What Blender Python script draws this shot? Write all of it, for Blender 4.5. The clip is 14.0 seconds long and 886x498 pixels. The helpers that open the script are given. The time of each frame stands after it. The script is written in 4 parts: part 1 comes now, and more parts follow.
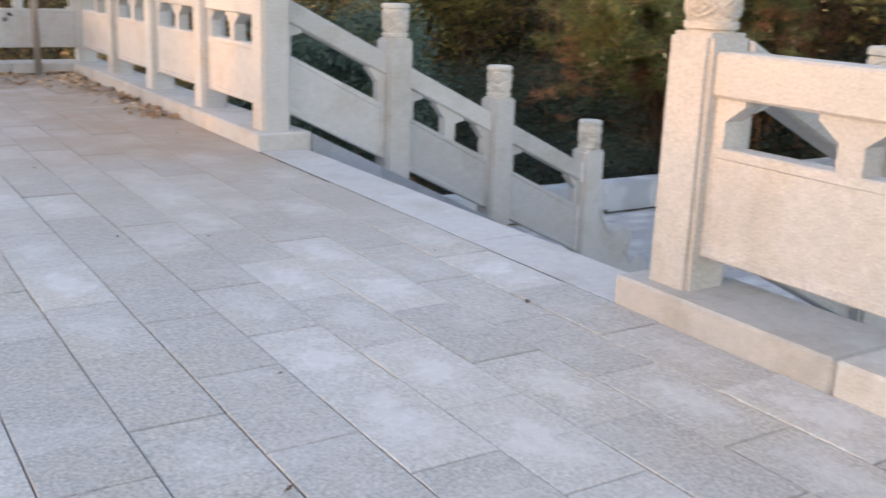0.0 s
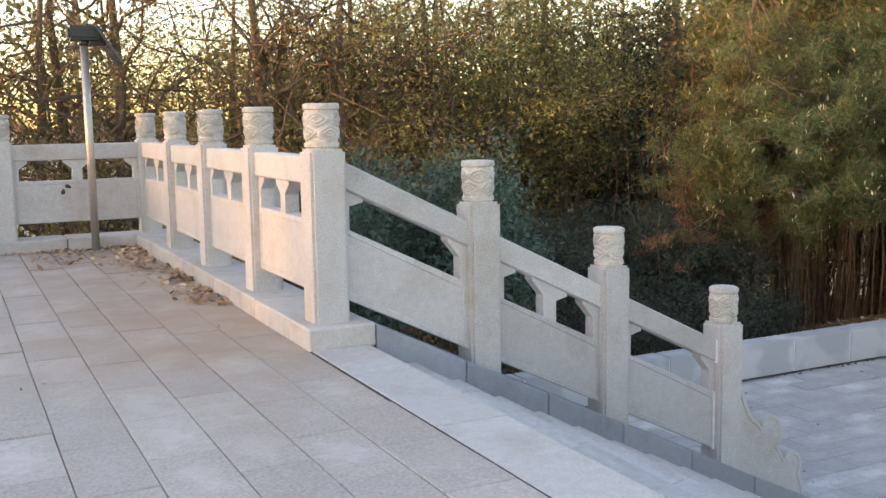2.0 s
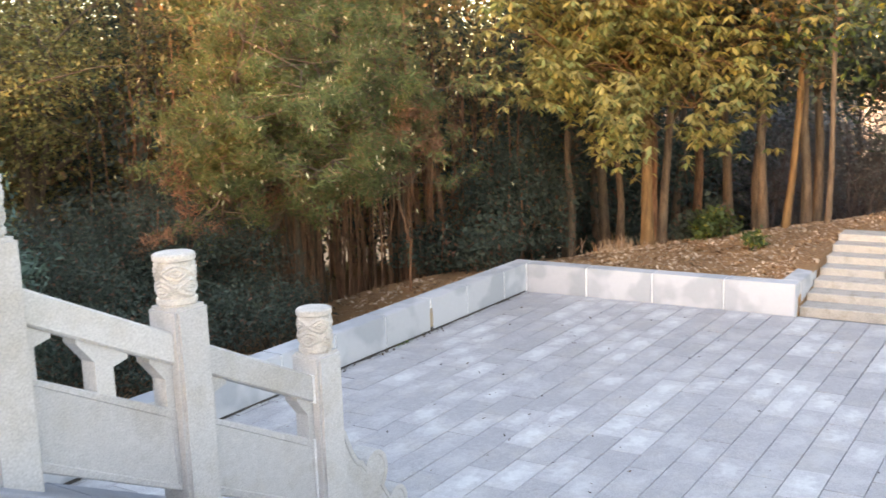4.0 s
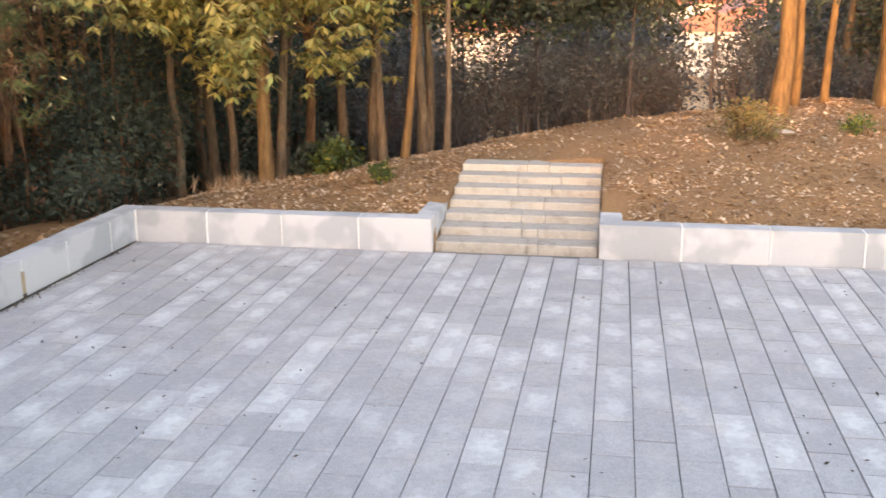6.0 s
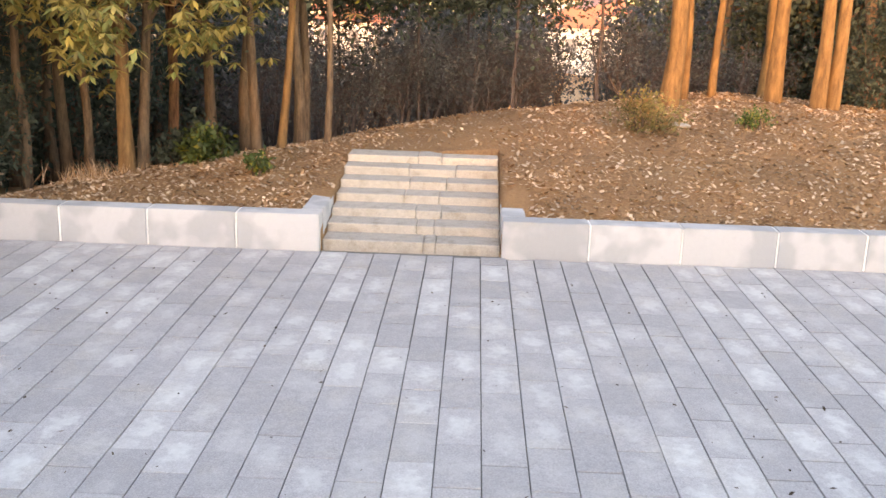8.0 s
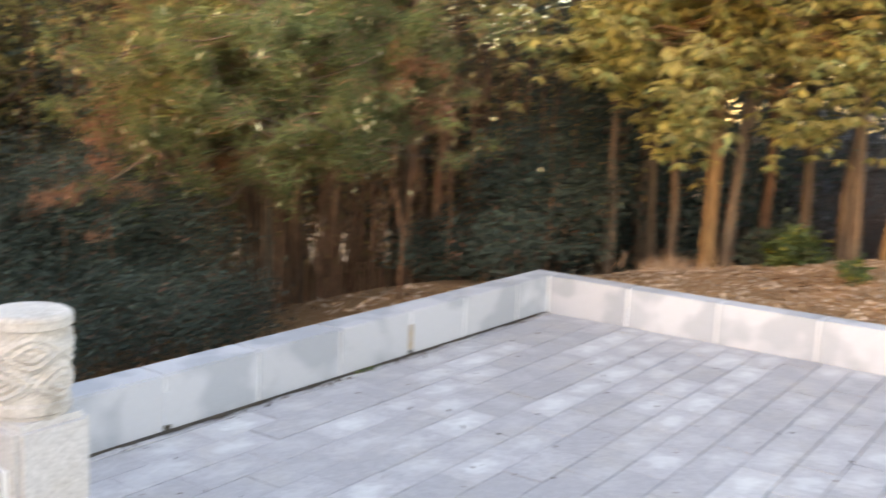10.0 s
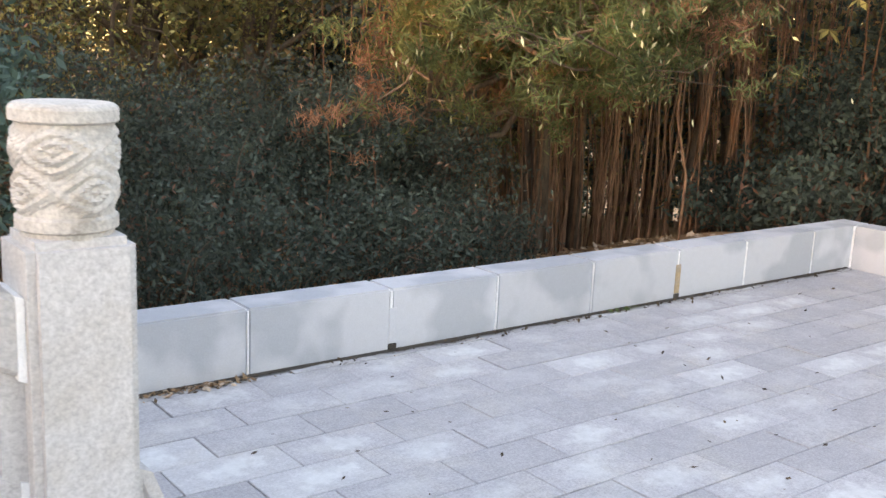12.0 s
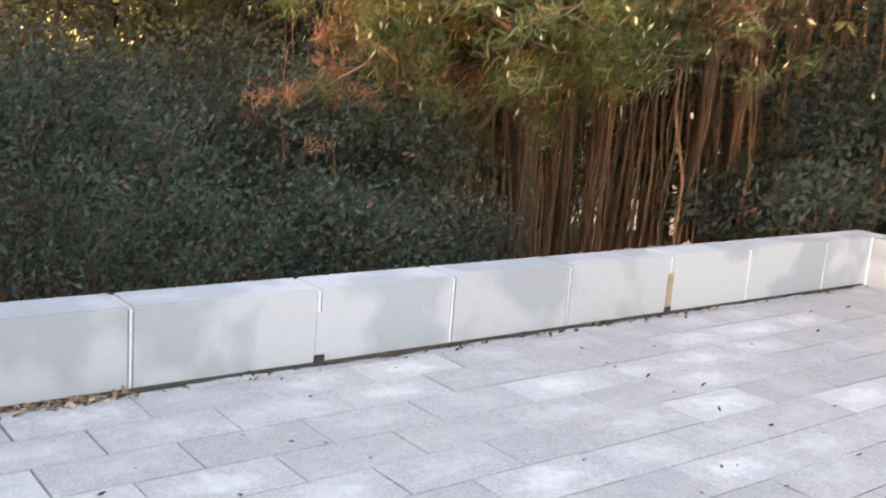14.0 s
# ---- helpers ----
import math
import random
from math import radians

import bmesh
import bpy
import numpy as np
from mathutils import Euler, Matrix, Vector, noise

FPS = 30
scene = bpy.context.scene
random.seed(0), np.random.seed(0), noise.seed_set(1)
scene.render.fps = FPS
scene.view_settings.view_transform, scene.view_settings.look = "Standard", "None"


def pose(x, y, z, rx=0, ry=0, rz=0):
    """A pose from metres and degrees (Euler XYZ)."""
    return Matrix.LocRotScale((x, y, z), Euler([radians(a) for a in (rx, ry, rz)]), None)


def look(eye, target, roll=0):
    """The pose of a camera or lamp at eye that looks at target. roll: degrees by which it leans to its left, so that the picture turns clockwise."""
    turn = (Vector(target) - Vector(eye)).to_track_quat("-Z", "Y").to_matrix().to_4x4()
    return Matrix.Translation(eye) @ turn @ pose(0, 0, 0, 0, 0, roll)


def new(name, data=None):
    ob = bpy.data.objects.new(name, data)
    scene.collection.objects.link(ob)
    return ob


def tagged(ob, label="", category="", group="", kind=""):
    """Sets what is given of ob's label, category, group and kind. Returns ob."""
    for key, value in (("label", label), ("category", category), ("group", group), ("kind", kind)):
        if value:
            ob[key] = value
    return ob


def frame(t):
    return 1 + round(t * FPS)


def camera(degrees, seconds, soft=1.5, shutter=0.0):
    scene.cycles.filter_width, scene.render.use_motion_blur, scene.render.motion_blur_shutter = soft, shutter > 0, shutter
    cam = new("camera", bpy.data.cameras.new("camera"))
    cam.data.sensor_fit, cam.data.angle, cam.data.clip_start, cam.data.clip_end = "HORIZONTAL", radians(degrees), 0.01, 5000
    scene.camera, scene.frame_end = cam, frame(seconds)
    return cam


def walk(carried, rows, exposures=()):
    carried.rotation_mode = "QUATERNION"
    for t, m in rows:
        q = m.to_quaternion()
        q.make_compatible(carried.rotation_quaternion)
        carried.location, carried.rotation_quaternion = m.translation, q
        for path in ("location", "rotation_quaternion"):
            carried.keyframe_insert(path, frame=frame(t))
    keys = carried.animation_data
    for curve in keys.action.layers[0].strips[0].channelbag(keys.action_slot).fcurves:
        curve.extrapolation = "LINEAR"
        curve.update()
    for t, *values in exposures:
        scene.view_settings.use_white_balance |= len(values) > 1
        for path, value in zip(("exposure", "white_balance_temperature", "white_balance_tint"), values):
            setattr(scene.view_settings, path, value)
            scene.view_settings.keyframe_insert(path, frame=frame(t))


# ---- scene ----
# The camera and its walk.
cam = camera(47.5, 14.0, soft=1.5, shutter=0.3)
PATH = [
    (0, (-2.941, -7.31, 1.385), (-1.902, -5.685, 0.858), 2.1),
    (0.5, (-2.62, -7.132, 1.406), (-1.832, -5.372, 0.876), 1.6),
    (1, (-2.377, -6.749, 1.42), (-1.543, -4.988, 0.969), 0.5),
    (1.5, (-2.14, -6.322, 1.422), (-1.262, -4.544, 1.158), -0.9),
    (2, (-1.964, -5.865, 1.432), (-1.085, -4.087, 1.172), -0.9),
    (2.5, (-1.861, -5.316, 1.443), (-0.774, -3.668, 1.12), -2.2),
    (3, (-1.68, -4.814, 1.451), (-0.423, -3.296, 1.116), -2.9),
    (3.5, (-1.473, -4.276, 1.461), (0.045, -3.017, 1.131), -1.1),
    (4, (-1.254, -3.861, 1.489), (0.4, -2.789, 1.148), -2.1),
    (6.5, (0.224, -2.758, 1.331), (2.153, -2.616, 0.822), 1.1),
    (7, (0.492, -2.58, 1.312), (2.425, -2.555, 0.8), 1.8),
    (9.5, (1.74, -2.26, 0.785), (3.658, -1.826, 0.421), 2.1),
    (10, (2.016, -2.167, 0.704), (3.641, -1.045, 0.384), 2.7),
    (10.5, (2.245, -2.137, 0.624), (3.689, -0.81, 0.23), 2.5),
    (11, (2.458, -2.05, 0.444), (3.897, -0.701, 0.115), 2.6),
    (11.5, (2.693, -2.009, 0.309), (3.911, -0.478, -0.109), 2.8),
    (12, (2.899, -1.968, 0.217), (4.1, -0.422, -0.191), 2.6),
    (12.5, (3.157, -1.801, 0.099), (4.358, -0.259, -0.327), 2.7),
    (13, (3.355, -1.593, 0.007), (4.582, -0.041, -0.29), 3.2),
    (13.5, (3.629, -1.384, -0.064), (4.922, 0.118, -0.331), 4.1),
    (14, (3.865, -1.248, -0.119), (5.072, 0.301, -0.5), 4.3),
]
walk(cam, [(t, look(eye, target, roll)) for t, eye, target, roll in PATH], [(0.0, 2.6, 8400, 25), (2.0, 2.6, 8500, 24), (3.0, 2.75, 8500, 24), (3.5, 3.12, 8700, 25), (4.2, 3.38, 9000, 25), (7.0, 3.23, 9900, 28), (9.5, 3.35, 9600, 27), (11.0, 3.45, 9100, 26), (12.5, 3.53, 9700, 28), (13.5, 3.8, 10100, 28), (14.0, 3.68, 10200, 28)])

# World, sun and exposure: a low evening sun from the west.
SUN_ELEVATION, SUN_FROM = 6.5, 270.5      # degrees; compass bearing with +y as north
world = bpy.data.worlds.new("evening_sky")
scene.world = world
world.use_nodes = True
sky = world.node_tree.nodes.new("ShaderNodeTexSky")
sky.sky_type, sky.sun_disc = "NISHITA", False
sky.sun_elevation, sky.sun_rotation = radians(SUN_ELEVATION), radians(SUN_FROM)
sky.air_density, sky.dust_density, sky.ozone_density = 0.85, 0.75, 1.25
back = world.node_tree.nodes["Background"]
back.inputs["Strength"].default_value = 0.15
world.node_tree.links.new(sky.outputs[0], back.inputs["Color"])
lamp = bpy.data.lights.new("sun", "SUN")
lamp.energy, lamp.angle, lamp.color = 0.36, radians(1.5), (1.0, 0.47, 0.09)
sun = new("sun", lamp)
a, e = radians(SUN_FROM), radians(SUN_ELEVATION)
sun.matrix_world = look((40 * math.sin(a) * math.cos(e), 40 * math.cos(a) * math.cos(e), 40 * math.sin(e)), (0, 0, 0))


# Materials.
def material(name, rough=0.8):
    m = bpy.data.materials.new(name)
    m.use_nodes = True
    n = m.node_tree.nodes
    b = n["Principled BSDF"]
    b.inputs["Roughness"].default_value = rough
    return m, n, m.node_tree.links, b


def mixed(n, l, kind, fac, a, b):
    x = n.new("ShaderNodeMix")
    x.data_type, x.blend_type = "RGBA", kind
    for key, v in ((0, fac), (6, a), (7, b)):
        if isinstance(v, (int, float)):
            x.inputs[key].default_value = v
        elif isinstance(v, tuple):
            x.inputs[key].default_value = (*v, 1)
        else:
            l.new(v, x.inputs[key])
    return x.outputs[2]


def ramp(n, l, src, lo, hi, a=0.0, b=1.0):
    r = n.new("ShaderNodeMapRange")
    for key, v in ((1, lo), (2, hi), (3, a), (4, b)):
        r.inputs[key].default_value = v
    l.new(src, r.inputs[0])
    return r.outputs[0]


def noisy(n, l, scale, detail=4, rough=0.55, where=None):
    t = n.new("ShaderNodeTexNoise")
    t.inputs["Scale"].default_value, t.inputs["Detail"].default_value, t.inputs["Roughness"].default_value = scale, detail, rough
    if where is None:
        where = n.new("ShaderNodeNewGeometry").outputs["Position"]
    l.new(where, t.inputs["Vector"])
    return t.outputs["Fac"]


def bumped(n, l, b, height, strength, distance):
    x = n.new("ShaderNodeBump")
    x.inputs["Strength"].default_value, x.inputs["Distance"].default_value = strength, distance
    l.new(height, x.inputs["Height"])
    l.new(x.outputs[0], b.inputs["Normal"])


def stone(name, base, stain, grain=140, grain_amount=0.25, stain_scale=2.5, vary=0.12, spots=None, bump=0.4, rough=0.75, stain_lo=0.5, stain_hi=0.75, worn=None, dirt=None, blotch=0.1, stain_detail=5):
    m, n, l, b = material(name, rough)
    info = n.new("ShaderNodeObjectInfo")
    big = ramp(n, l, noisy(n, l, stain_scale, stain_detail, 0.6), stain_lo, stain_hi)
    col = mixed(n, l, "MIX", big, base, stain)
    g = noisy(n, l, grain, 3, 0.7)
    tone = ramp(n, l, g, 0.3, 0.7, 1 - grain_amount, 1 + grain_amount * 0.6)
    comb = n.new("ShaderNodeCombineColor")
    for k in range(3):
        l.new(tone, comb.inputs[k])
    col = mixed(n, l, "MULTIPLY", 1.0, col, comb.outputs[0])
    both = n.new("ShaderNodeMath")
    both.operation = "ADD"
    l.new(info.outputs["Random"], both.inputs[0])
    l.new(n.new("ShaderNodeNewGeometry").outputs["Random Per Island"], both.inputs[1])
    part_of = n.new("ShaderNodeMath")
    part_of.operation = "FRACT"
    l.new(both.outputs[0], part_of.inputs[0])
    own = ramp(n, l, part_of.outputs[0], 0, 1, 1 - vary, 1 + vary)
    comb2 = n.new("ShaderNodeCombineColor")
    for k in range(3):
        l.new(own, comb2.inputs[k])
    col = mixed(n, l, "MULTIPLY", 1.0, col, comb2.outputs[0])
    if spots:
        patch = ramp(n, l, noisy(n, l, 2.6, 3, 0.5), 0.53, 0.66, 0, 0.22)
        col = mixed(n, l, "MIX", patch, col, spots)
    if worn:
        mp = n.new("ShaderNodeMapping")
        mp.inputs["Scale"].default_value = (worn, worn, 0)
        l.new(n.new("ShaderNodeTexCoord").outputs["UV"], mp.inputs["Vector"])
        far = n.new("ShaderNodeVectorMath")
        far.operation = "LENGTH"
        l.new(mp.outputs[0], far.inputs[0])
        wob = n.new("ShaderNodeMath")
        wob.operation = "MULTIPLY_ADD"
        l.new(noisy(n, l, 8, 5, 0.65), wob.inputs[0])
        wob.inputs[1].default_value = 2.4
        l.new(far.outputs["Value"], wob.inputs[2])
        share = n.new("ShaderNodeMath")
        share.operation = "MULTIPLY"
        l.new(ramp(n, l, wob.outputs[0], 1.45, 1.95, 1, 0), share.inputs[0])
        l.new(ramp(n, l, part_of.outputs[0], 0.2, 0.9, 0, 0.75), share.inputs[1])
        col = mixed(n, l, "MIX", share.outputs[0], col, spots)
        col = mixed(n, l, "MIX", ramp(n, l, part_of.outputs[0], 0.84, 0.86, 0, 0.2), col, spots)
    mottle = ramp(n, l, noisy(n, l, 17, 4, 0.7), 0.3, 0.7, 1 - blotch, 1 + 0.8 * blotch)
    comb3 = n.new("ShaderNodeCombineColor")
    for k in range(3):
        l.new(mottle, comb3.inputs[k])
    col = mixed(n, l, "MULTIPLY", 1.0, col, comb3.outputs[0])
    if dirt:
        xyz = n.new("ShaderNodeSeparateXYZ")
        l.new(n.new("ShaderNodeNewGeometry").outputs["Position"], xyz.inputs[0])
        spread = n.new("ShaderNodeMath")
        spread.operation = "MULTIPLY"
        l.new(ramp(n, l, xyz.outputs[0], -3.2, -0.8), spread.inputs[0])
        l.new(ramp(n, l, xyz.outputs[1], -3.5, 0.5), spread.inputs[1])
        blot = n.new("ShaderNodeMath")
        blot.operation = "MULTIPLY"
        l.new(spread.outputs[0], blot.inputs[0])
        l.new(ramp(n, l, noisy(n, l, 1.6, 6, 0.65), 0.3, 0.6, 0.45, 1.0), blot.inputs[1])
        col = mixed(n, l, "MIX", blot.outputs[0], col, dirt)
    l.new(col, b.inputs["Base Color"])
    bumped(n, l, b, g, bump, 0.004)
    return m


GRANITE = stone("pale_granite", (0.53, 0.515, 0.50), (0.43, 0.395, 0.345), grain=85, grain_amount=0.24, bump=0.4, blotch=0.05)
CARVED = stone("weathered_carved_granite", (0.58, 0.54, 0.49), (0.36, 0.32, 0.27), grain=110, grain_amount=0.3, stain_scale=9, bump=0.6)
PANEL = stone("dressed_granite_panel", (0.54, 0.525, 0.515), (0.46, 0.425, 0.385), grain=110, grain_amount=0.26, bump=0.5)
KERB = stone("kerb_granite", (0.50, 0.48, 0.46), (0.38, 0.35, 0.31), grain=120, grain_amount=0.2, stain_scale=3)
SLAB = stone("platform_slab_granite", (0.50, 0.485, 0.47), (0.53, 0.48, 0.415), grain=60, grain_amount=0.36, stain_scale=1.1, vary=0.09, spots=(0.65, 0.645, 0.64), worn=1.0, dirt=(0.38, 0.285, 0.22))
STEP = stone("stair_granite", (0.54, 0.53, 0.525), (0.43, 0.40, 0.37), grain=110, grain_amount=0.22, stain_scale=1.8, vary=0.06)
PAVER = stone("terrace_paver_stone", (0.445, 0.435, 0.445), (0.50, 0.475, 0.45), grain=70, grain_amount=0.26, stain_scale=2.2, vary=0.11, spots=(0.66, 0.67, 0.655), worn=1.0)
WALLSTONE = stone("terrace_wall_stone", (0.53, 0.54, 0.56), (0.40, 0.42, 0.445), grain=90, grain_amount=0.07, stain_scale=1.5, vary=0.1, stain_lo=0.47, stain_hi=0.56, blotch=0.03, stain_detail=2.5)
OLDSTEP = stone("weathered_step_stone", (0.47, 0.44, 0.40), (0.33, 0.295, 0.25), grain=90, grain_amount=0.25, stain_scale=6, vary=0.05)
STRING = stone("stair_curb_stone", (0.29, 0.31, 0.345), (0.23, 0.24, 0.26), grain=120, grain_amount=0.16, stain_scale=3)
MORTAR = stone("white_mortar", (0.88, 0.88, 0.87), (0.74, 0.72, 0.68), grain=200, grain_amount=0.1)
JOINT = stone("dark_joint_sand", (0.19, 0.182, 0.172), (0.25, 0.235, 0.21), grain=90, grain_amount=0.3)
RUST = stone("rust_stained_stone", (0.42, 0.30, 0.18), (0.36, 0.34, 0.31), grain=60, grain_amount=0.3, stain_scale=8)
SOIL_AND_SHADE = stone("damp_soil_and_joint_shade", (0.055, 0.045, 0.035), (0.1, 0.075, 0.05), grain=60, grain_amount=0.5, bump=1.0)
RETAIN = stone("retaining_wall_stone", (0.38, 0.37, 0.36), (0.26, 0.25, 0.23), grain=80, grain_amount=0.25)


def litter_ground():
    m, n, l, b = material("leaf_litter_ground", 0.95)
    a = noisy(n, l, 26, 6, 0.7)
    col = mixed(n, l, "MIX", ramp(n, l, a, 0.35, 0.65), (0.25, 0.14, 0.075), (0.46, 0.27, 0.14))
    col = mixed(n, l, "MIX", ramp(n, l, noisy(n, l, 0.5, 4), 0.45, 0.65), col, (0.40, 0.225, 0.11))
    l.new(col, b.inputs["Base Color"])
    bumped(n, l, b, a, 1.0, 0.05)
    return m


def leafy(name, dark, light, odd=None, odd_share=0.0, through_light=0.3, rough=0.55):
    m, n, l, b = material(name, rough)
    geo = n.new("ShaderNodeNewGeometry")
    col = mixed(n, l, "MIX", geo.outputs["Random Per Island"], dark, light)
    if odd:
        pick = n.new("ShaderNodeMath")
        pick.operation = "GREATER_THAN"
        w = n.new("ShaderNodeTexWhiteNoise")
        w.noise_dimensions = "1D"
        l.new(geo.outputs["Random Per Island"], w.inputs["W"])
        l.new(w.outputs["Value"], pick.inputs[0])
        pick.inputs[1].default_value = 1 - odd_share
        col = mixed(n, l, "MIX", pick.outputs[0], col, odd)
    clump = ramp(n, l, noisy(n, l, 1.3, 4), 0.3, 0.7, 0.5, 1.45)
    comb = n.new("ShaderNodeCombineColor")
    for k in range(3):
        l.new(clump, comb.inputs[k])
    col = mixed(n, l, "MULTIPLY", 1.0, col, comb.outputs[0])
    l.new(col, b.inputs["Base Color"])
    tr = n.new("ShaderNodeBsdfTranslucent")
    l.new(col, tr.inputs["Color"])
    mx = n.new("ShaderNodeMixShader")
    mx.inputs[0].default_value = through_light
    l.new(b.outputs[0], mx.inputs[1])
    l.new(tr.outputs[0], mx.inputs[2])
    l.new(mx.outputs[0], n["Material Output"].inputs["Surface"])
    return m


def bark(name, a, b2, scale=18):
    m, n, l, b = material(name, 0.9)
    pos = n.new("ShaderNodeNewGeometry").outputs["Position"]
    mp = n.new("ShaderNodeMapping")
    mp.inputs["Scale"].default_value = (1, 1, 0.22)
    l.new(pos, mp.inputs["Vector"])
    g = noisy(n, l, scale, 6, 0.7, mp.outputs[0])
    l.new(mixed(n, l, "MIX", ramp(n, l, g, 0.35, 0.65), a, b2), b.inputs["Base Color"])
    bumped(n, l, b, g, 0.9, 0.02)
    return m


def plain(name, colour, rough=0.5, metal=0.0):
    m, n, l, b = material(name, rough)
    g = noisy(n, l, 30, 4)
    l.new(mixed(n, l, "MIX", ramp(n, l, g, 0.3, 0.7, 0, 1), tuple(c * 0.85 for c in colour), colour), b.inputs["Base Color"])
    b.inputs["Metallic"].default_value = metal
    l.new(ramp(n, l, noisy(n, l, 12, 4), 0.3, 0.7, rough * 0.8, min(1, rough * 1.3)), b.inputs["Roughness"])
    return m


LITTER = litter_ground()
BARK = bark("brown_bark", (0.075, 0.052, 0.037), (0.2, 0.14, 0.095))
PALE_BARK = bark("pale_tan_bark", (0.12, 0.066, 0.03), (0.29, 0.165, 0.072), 12)
RED_BARK = bark("reddish_sapling_bark", (0.10, 0.05, 0.03), (0.33, 0.17, 0.095))
GREY_BARK = bark("grey_twig_bark", (0.06, 0.05, 0.052), (0.14, 0.12, 0.125))
EVERGREEN = leafy("dark_evergreen_leaf", (0.034, 0.052, 0.042), (0.085, 0.115, 0.088), (0.17, 0.09, 0.06), 0.06, 0.25, 0.9)
BLUEGREEN = leafy("blue_green_leaf", (0.045, 0.09, 0.07), (0.11, 0.18, 0.135), None, 0, 0.25)
OLIVE = leafy("olive_autumn_leaf", (0.14, 0.13, 0.055), (0.34, 0.29, 0.125), (0.40, 0.24, 0.11), 0.2, 0.4, 0.75)
GOLD = leafy("yellow_and_sunlit_autumn_leaf", (0.20, 0.17, 0.06), (0.46, 0.38, 0.13), (0.22, 0.25, 0.09), 0.3, 0.35, 0.6)
PINE = leafy("pine_needle_tuft", (0.075, 0.108, 0.042), (0.21, 0.245, 0.088), (0.30, 0.185, 0.10), 0.14, 0.4, 0.7)
DULL = leafy("dull_grey_green_leaf", (0.065, 0.075, 0.082), (0.13, 0.14, 0.15), None, 0, 0.2)
CONE = leafy("pale_pine_catkin", (0.42, 0.40, 0.2), (0.6, 0.56, 0.33), None, 0, 0.1)
RUSSET = leafy("withered_russet_needle", (0.22, 0.09, 0.045), (0.42, 0.20, 0.11), None, 0, 0.2)
DEAD = leafy("dry_fallen_leaf", (0.27, 0.15, 0.08), (0.50, 0.31, 0.17), (0.64, 0.48, 0.35), 0.38, 0.1, 0.8)
CRUMB = leafy("dark_leaf_crumb", (0.05, 0.035, 0.025), (0.13, 0.085, 0.05), None, 0, 0.1, 0.9)
SPROUT = leafy("bright_green_leaf", (0.045, 0.08, 0.022), (0.11, 0.165, 0.045), (0.30, 0.28, 0.05), 0.14, 0.3)
STEEL = plain("brushed_steel", (0.5, 0.46, 0.42), 0.42, 0.7)
DARK = plain("dark_plastic", (0.03, 0.032, 0.038), 0.45)
SOLAR = plain("solar_glass", (0.02, 0.025, 0.045), 0.15)
HOUSE = plain("pale_house_render", (0.75, 0.68, 0.64), 0.9)
ROOF = plain("red_roof_tile", (0.45, 0.2, 0.16), 0.9)
GLASS = plain("dull_window_glass", (0.28, 0.28, 0.3), 0.3)


# Mesh helpers.
def link_mesh(name, bm, mat, parent=None, label=""):
    me = bpy.data.meshes.new(name)
    bm.normal_update()
    bm.to_mesh(me)
    bm.free()
    me.materials.append(mat)
    ob = new(name, me)
    if parent:
        ob.parent = parent
    return tagged(ob, label)


part = link_mesh


def thing(name, place, label, category, group="", kind=""):
    ob = new(name)
    ob.empty_display_size = 0.1
    ob.location = place
    bpy.context.view_layer.update()
    return tagged(ob, label, category, group, kind)


def bulk(name, verts, faces, mat, parent=None, smooth=False):
    me = bpy.data.meshes.new(name)
    verts, faces = np.asarray(verts, np.float32), np.asarray(faces, np.int32)
    k = faces.shape[1]
    me.vertices.add(len(verts))
    me.vertices.foreach_set("co", verts.ravel())
    me.loops.add(faces.size)
    me.loops.foreach_set("vertex_index", faces.ravel())
    me.polygons.add(len(faces))
    me.polygons.foreach_set("loop_start", np.arange(0, faces.size, k, dtype=np.int32))
    me.polygons.foreach_set("use_smooth", np.full(len(faces), smooth, bool))
    me.update(calc_edges=True)
    me.materials.append(mat)
    ob = new(name, me)
    if parent:
        ob.parent = parent
    return ob


def block(bm, lo, hi, bevel=0.0, segments=1):
    r = bmesh.ops.create_cube(bm, size=1)
    size, mid = Vector(hi) - Vector(lo), (Vector(hi) + Vector(lo)) / 2
    for v in r["verts"]:
        v.co = Vector((v.co.x * size.x, v.co.y * size.y, v.co.z * size.z)) + mid
    if bevel:
        edges = list({e for v in r["verts"] for e in v.link_edges})
        bmesh.ops.bevel(bm, geom=edges, offset=bevel, segments=segments, affect="EDGES")
    return bm


def prism(bm, poly, w0, w1, axis="x", bevel=0.0, recess=0.0, border=0.05):
    """A polygon in (run, z) drawn out from w0 to w1 across the run; the run goes along x or y."""
    def put(u, z, w):
        return bm.verts.new((u, w, z) if axis == "x" else (w, u, z))
    a = [put(u, z, w0) for u, z in poly]
    b = [put(u, z, w1) for u, z in poly]
    n = len(poly)
    f0, f1 = bm.faces.new(a), bm.faces.new(b[::-1])
    for i in range(n):
        bm.faces.new((a[(i + 1) % n], a[i], b[i], b[(i + 1) % n]))
    own = list({e for v in a + b for e in v.link_edges})
    bmesh.ops.recalc_face_normals(bm, faces=list({f for v in a + b for f in v.link_faces}))
    if recess:
        for f in (f0, f1):
            bmesh.ops.inset_individual(bm, faces=[f], thickness=border, depth=0)
            bmesh.ops.inset_individual(bm, faces=[f], thickness=0.008, depth=recess)
    if bevel:
        bmesh.ops.bevel(bm, geom=[e for e in own if e.is_valid], offset=bevel, segments=1, affect="EDGES")
    return bm


